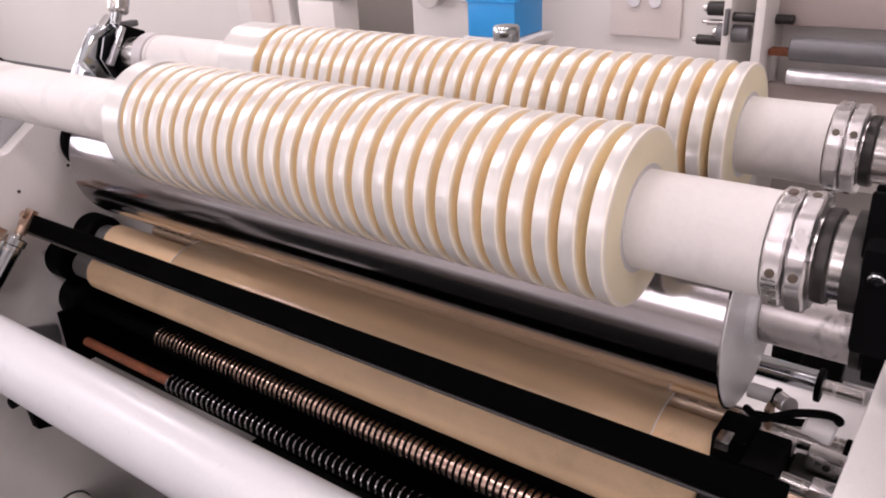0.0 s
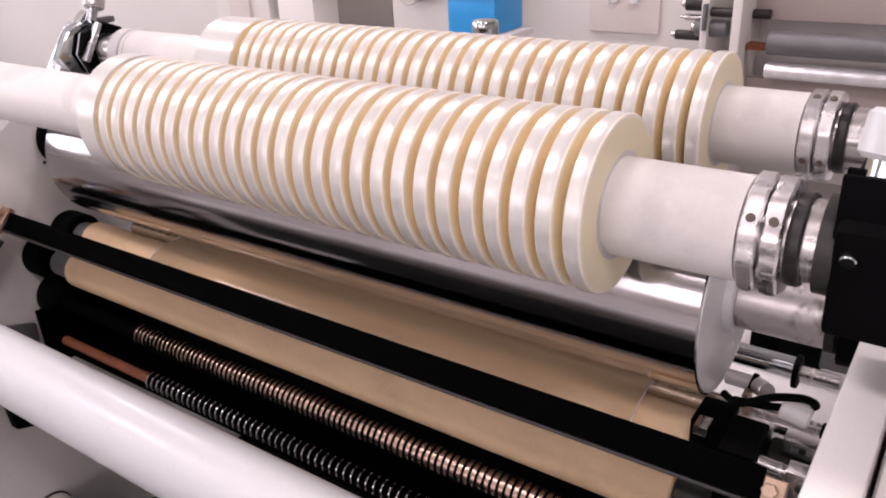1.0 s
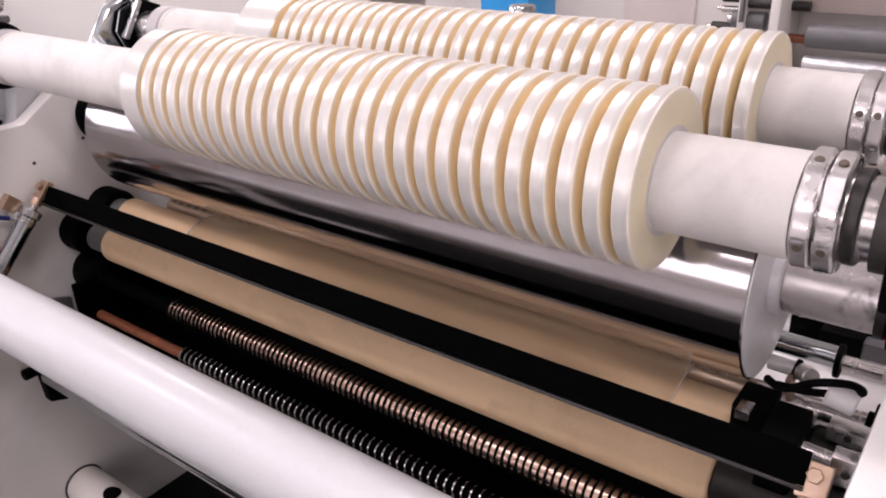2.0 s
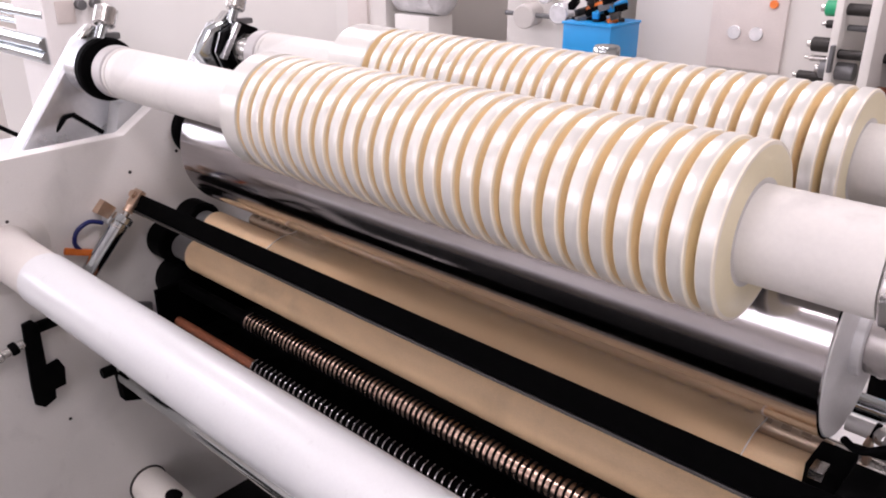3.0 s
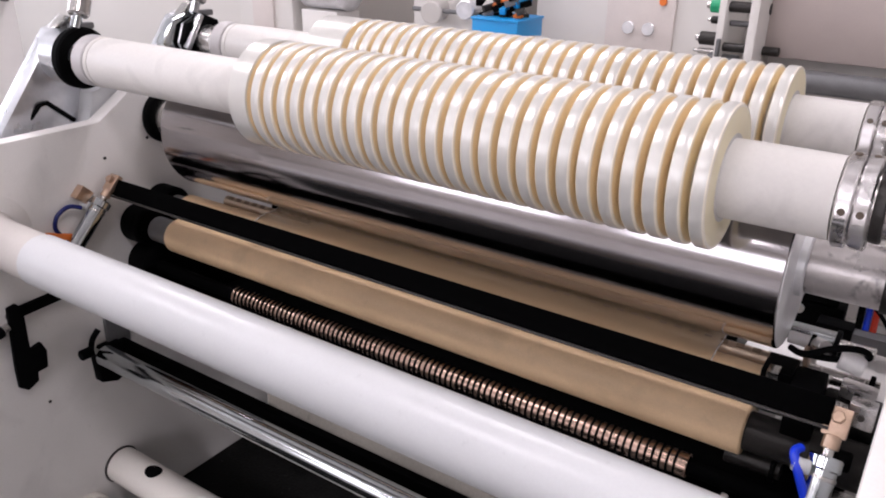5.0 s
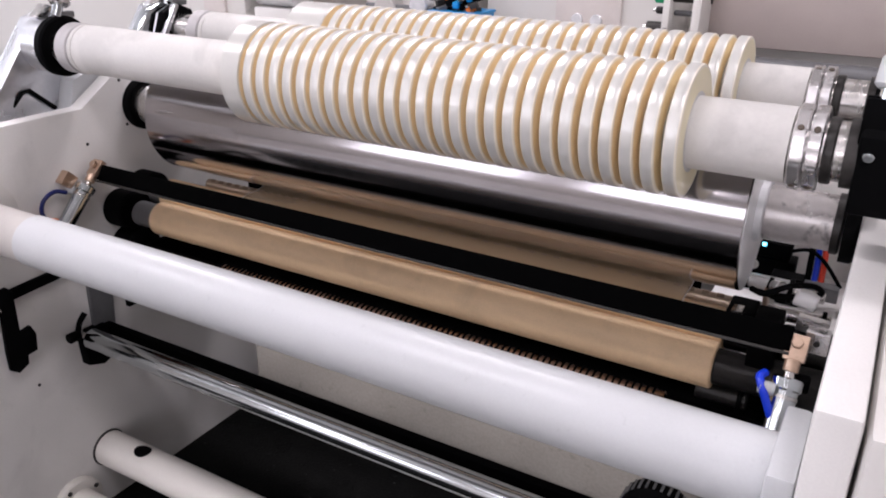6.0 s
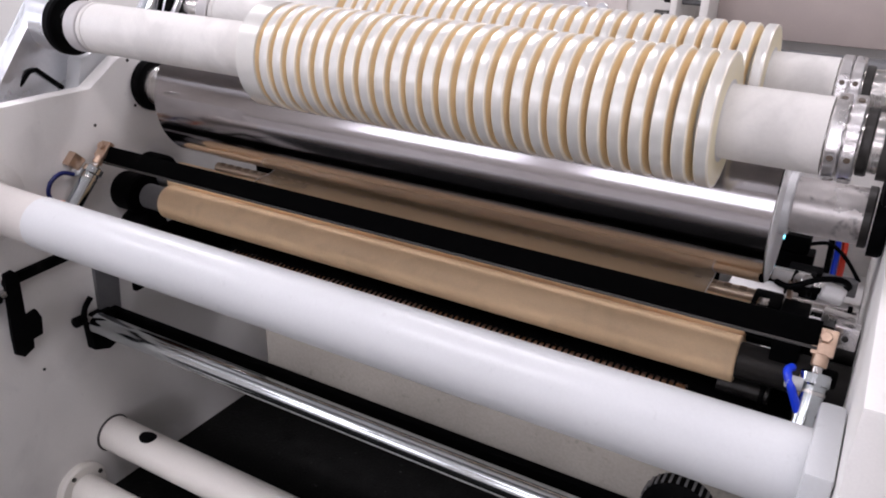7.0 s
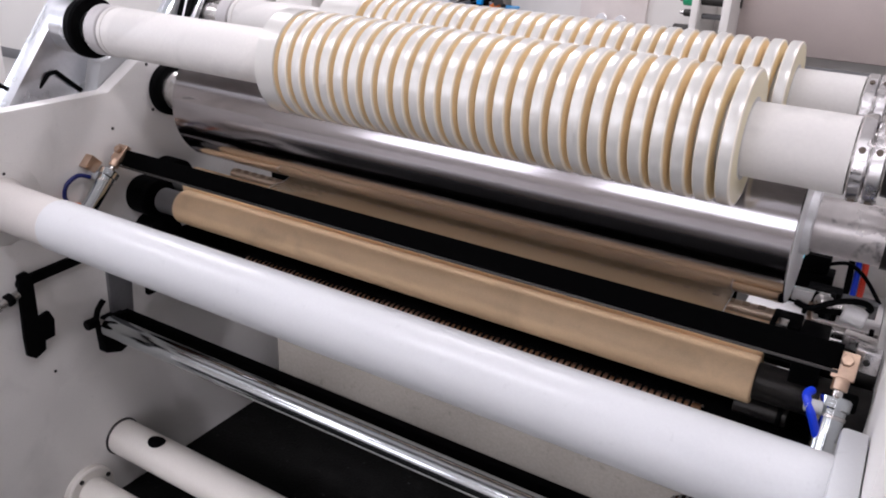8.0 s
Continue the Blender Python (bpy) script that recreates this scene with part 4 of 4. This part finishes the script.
part("top", box(-0.94, -0.62, 2.44, 2.71, 0.61, 0.639, 0.004), M_CAB, sd)
for x in (-0.92, -0.65):
    for y in (2.46, 2.68):
        part("leg", box(x - 0.015, x + 0.015, y - 0.015, y + 0.015, FLOOR, 0.61, 0.002), M_CAB, sd)
for i in range(34):
    e = thing("loose_tool", "small loose metal and plastic part in the crate", "tool", "loose parts in the crate")
    layer = i // 9
    x, y, z = -0.905 + 0.025 * (i % 9), 2.48 + 0.13 * rnd.random(), 0.803 + 0.030 * layer
    part("piece", beam((x, y, z), (x + rnd.uniform(-0.02, 0.07), y + rnd.uniform(-0.03, 0.08), z + rnd.uniform(0.005, 0.03)), 0.030, 0.030, 0.004), (M_BLACK, M_DARK, M_BLACK, M_ORANGE, M_BLACK, M_GREY, M_DARK, M_BLUEBOX)[(i * 5 + layer) % 8], e)
pc = thing("chrome_post", "short chrome post with a round cap behind the shafts", "post")
part("post", lathe([(0.5, 0.020), (0.931, 0.020)], 32, (0.175, 1.02, 0), "z"), M_STEEL, pc)
part("cap", lathe([(0.930, 0.030), (0.933, 0.032), (0.962, 0.032), (0.967, 0.029)], 40, (0.175, 1.02, 0), "z"), M_CHROME, pc)
part("base", box(0.11, 0.24, 0.95, 1.09, FLOOR, 0.50, 0.01), M_CAB, pc)

# ---- unwinding rollers of the machine further right ----
um = thing("roller_stand", "machine stand with grey and bright idler rollers", "machine")
part("side", box(0.36, 0.395, 2.42, 2.85, FLOOR, 1.05, 0.006), M_CAB, um)
part("side", box(2.4, 2.435, 2.42, 2.85, FLOOR, 1.05, 0.006), M_CAB, um)
part("grey_roller", rod(0.48, 2.4, 0.044, 2.5, 0.677, 0.004, 40), M_GREY, um)
part("bright_roller", rod(0.48, 2.4, 0.030, 2.5, 0.575, 0.003, 40), M_FOIL, um)
part("beam", box(0.395, 2.4, 2.56, 2.60, 0.20, 0.53, 0.004), M_BEAM, um)
part("top_beam", box(0.395, 2.4, 2.60, 2.66, 0.742, 1.02, 0.004), M_BEAM, um)
part("back_panel", box(0.395, 2.4, 2.70, 2.72, 0.1, 1.04, 0.004), M_CAB, um)
part("bracket", box(0.40, 0.49, 2.50, 2.56, 0.645, 0.668, 0.003), M_RUST, um, "brown end bracket")
tk = thing("tension_unit", "dark tension rollers on a pale machine column", "machine part")
part("plate", box(0.205, 0.235, 2.55, 2.9, 0.45, 1.02, 0.006), M_CAB, tk)
part("foot", box(0.19, 0.25, 2.56, 2.88, FLOOR, 0.45, 0.006), M_CAB, tk)
for x0, x1, y, z, r, m in ((0.235, 0.46, 2.58, 0.765, 0.018, M_DARK), (0.175, 0.30, 2.60, 0.700, 0.034, M_GREY), (0.13, 0.205, 2.60, 0.79, 0.028, M_DARK), (0.235, 0.44, 2.64, 0.855, 0.012, M_GREY),
                           (0.12, 0.205, 2.62, 0.735, 0.013, M_STEEL), (0.08, 0.205, 2.64, 0.66, 0.020, M_DARK), (0.15, 0.205, 2.66, 0.86, 0.016, M_DARK), (0.235, 0.40, 2.60, 0.925, 0.022, M_DARK), (0.16, 0.205, 2.60, 0.925, 0.030, M_GREEN)):
    r_ = part("roller", rod(x0, x1, r, y, z, 0.003, 24), m, tk)
    part("hub", rod(x0 - 0.018, x0 + 0.001, r * 0.5, y, z, 0.002, 16), M_STEEL, r_)
part("arm", beam((0.225, 2.54, 0.70), (0.225, 2.54, 0.80), 0.014, 0.03, 0.003), M_GREY, tk)

# ---- neighbouring machine on the far side ----
nm = thing("neighbour_machine", "cream neighbouring machine with chrome guide rods", "machine")
part("post", box(-2.06, -2.0, 0.32, 0.40, FLOOR, 1.7, 0.008), M_CAB, nm)
part("column", box(-2.3, -2.0, 0.605, 0.85, FLOOR, 1.7, 0.012), M_SHEET, nm, "bright white column")
for y, z, r in ((0.62, 0.905, 0.020), (0.62, 0.862, 0.012), (0.60, 0.800, 0.026), (0.60, 0.748, 0.024)):
    part("guide_rod", rod(-3.9, -2.02, r, y, z, 0.002, 32), M_CHROME, nm)
part("panel", box(-3.9, -2.45, 0.95, 1.0, FLOOR, 0.70, 0.006), M_CAB, nm)
part("label_plate", box(-2.001, -1.994, 0.650, 0.722, 0.872, 0.955, 0.002), M_PANEL, nm, "pale blue-grey label plate")
for y in (0.742, 0.800):
    part("dial", rod(-2.001, -1.965, 0.019, y, 0.938, 0.003, 24), M_GREY, nm)


def spin(turning, degrees_a_second, start=0.0, step=0.1):
    """Turns a thing about its own axis along x, at a steady rate."""
    x, y, z = turning.matrix_basis.translation
    n = round(8.0 / step)
    walk(turning, [(i * step, pose(x, y, z, start + degrees_a_second * i * step)) for i in range(n + 1)])


def motions():
    """The machine runs: the drum draws the film up and drives the rolls that lie on it."""
    wind = 503
    spin(front_shaft, wind, 41.9)
    spin(rear_shaft, wind, 5.0)
    for i, o in enumerate(REELS):
        spin(o, wind, 37.0 * i)
    spin(drum, -wind * RT / SR, 60)
    spin(rear_rubber, -wind * RT / 0.033, 0, 0.05)
    spin(front_rubber, wind * RT / 0.0336, 0, 0.05)


motions()
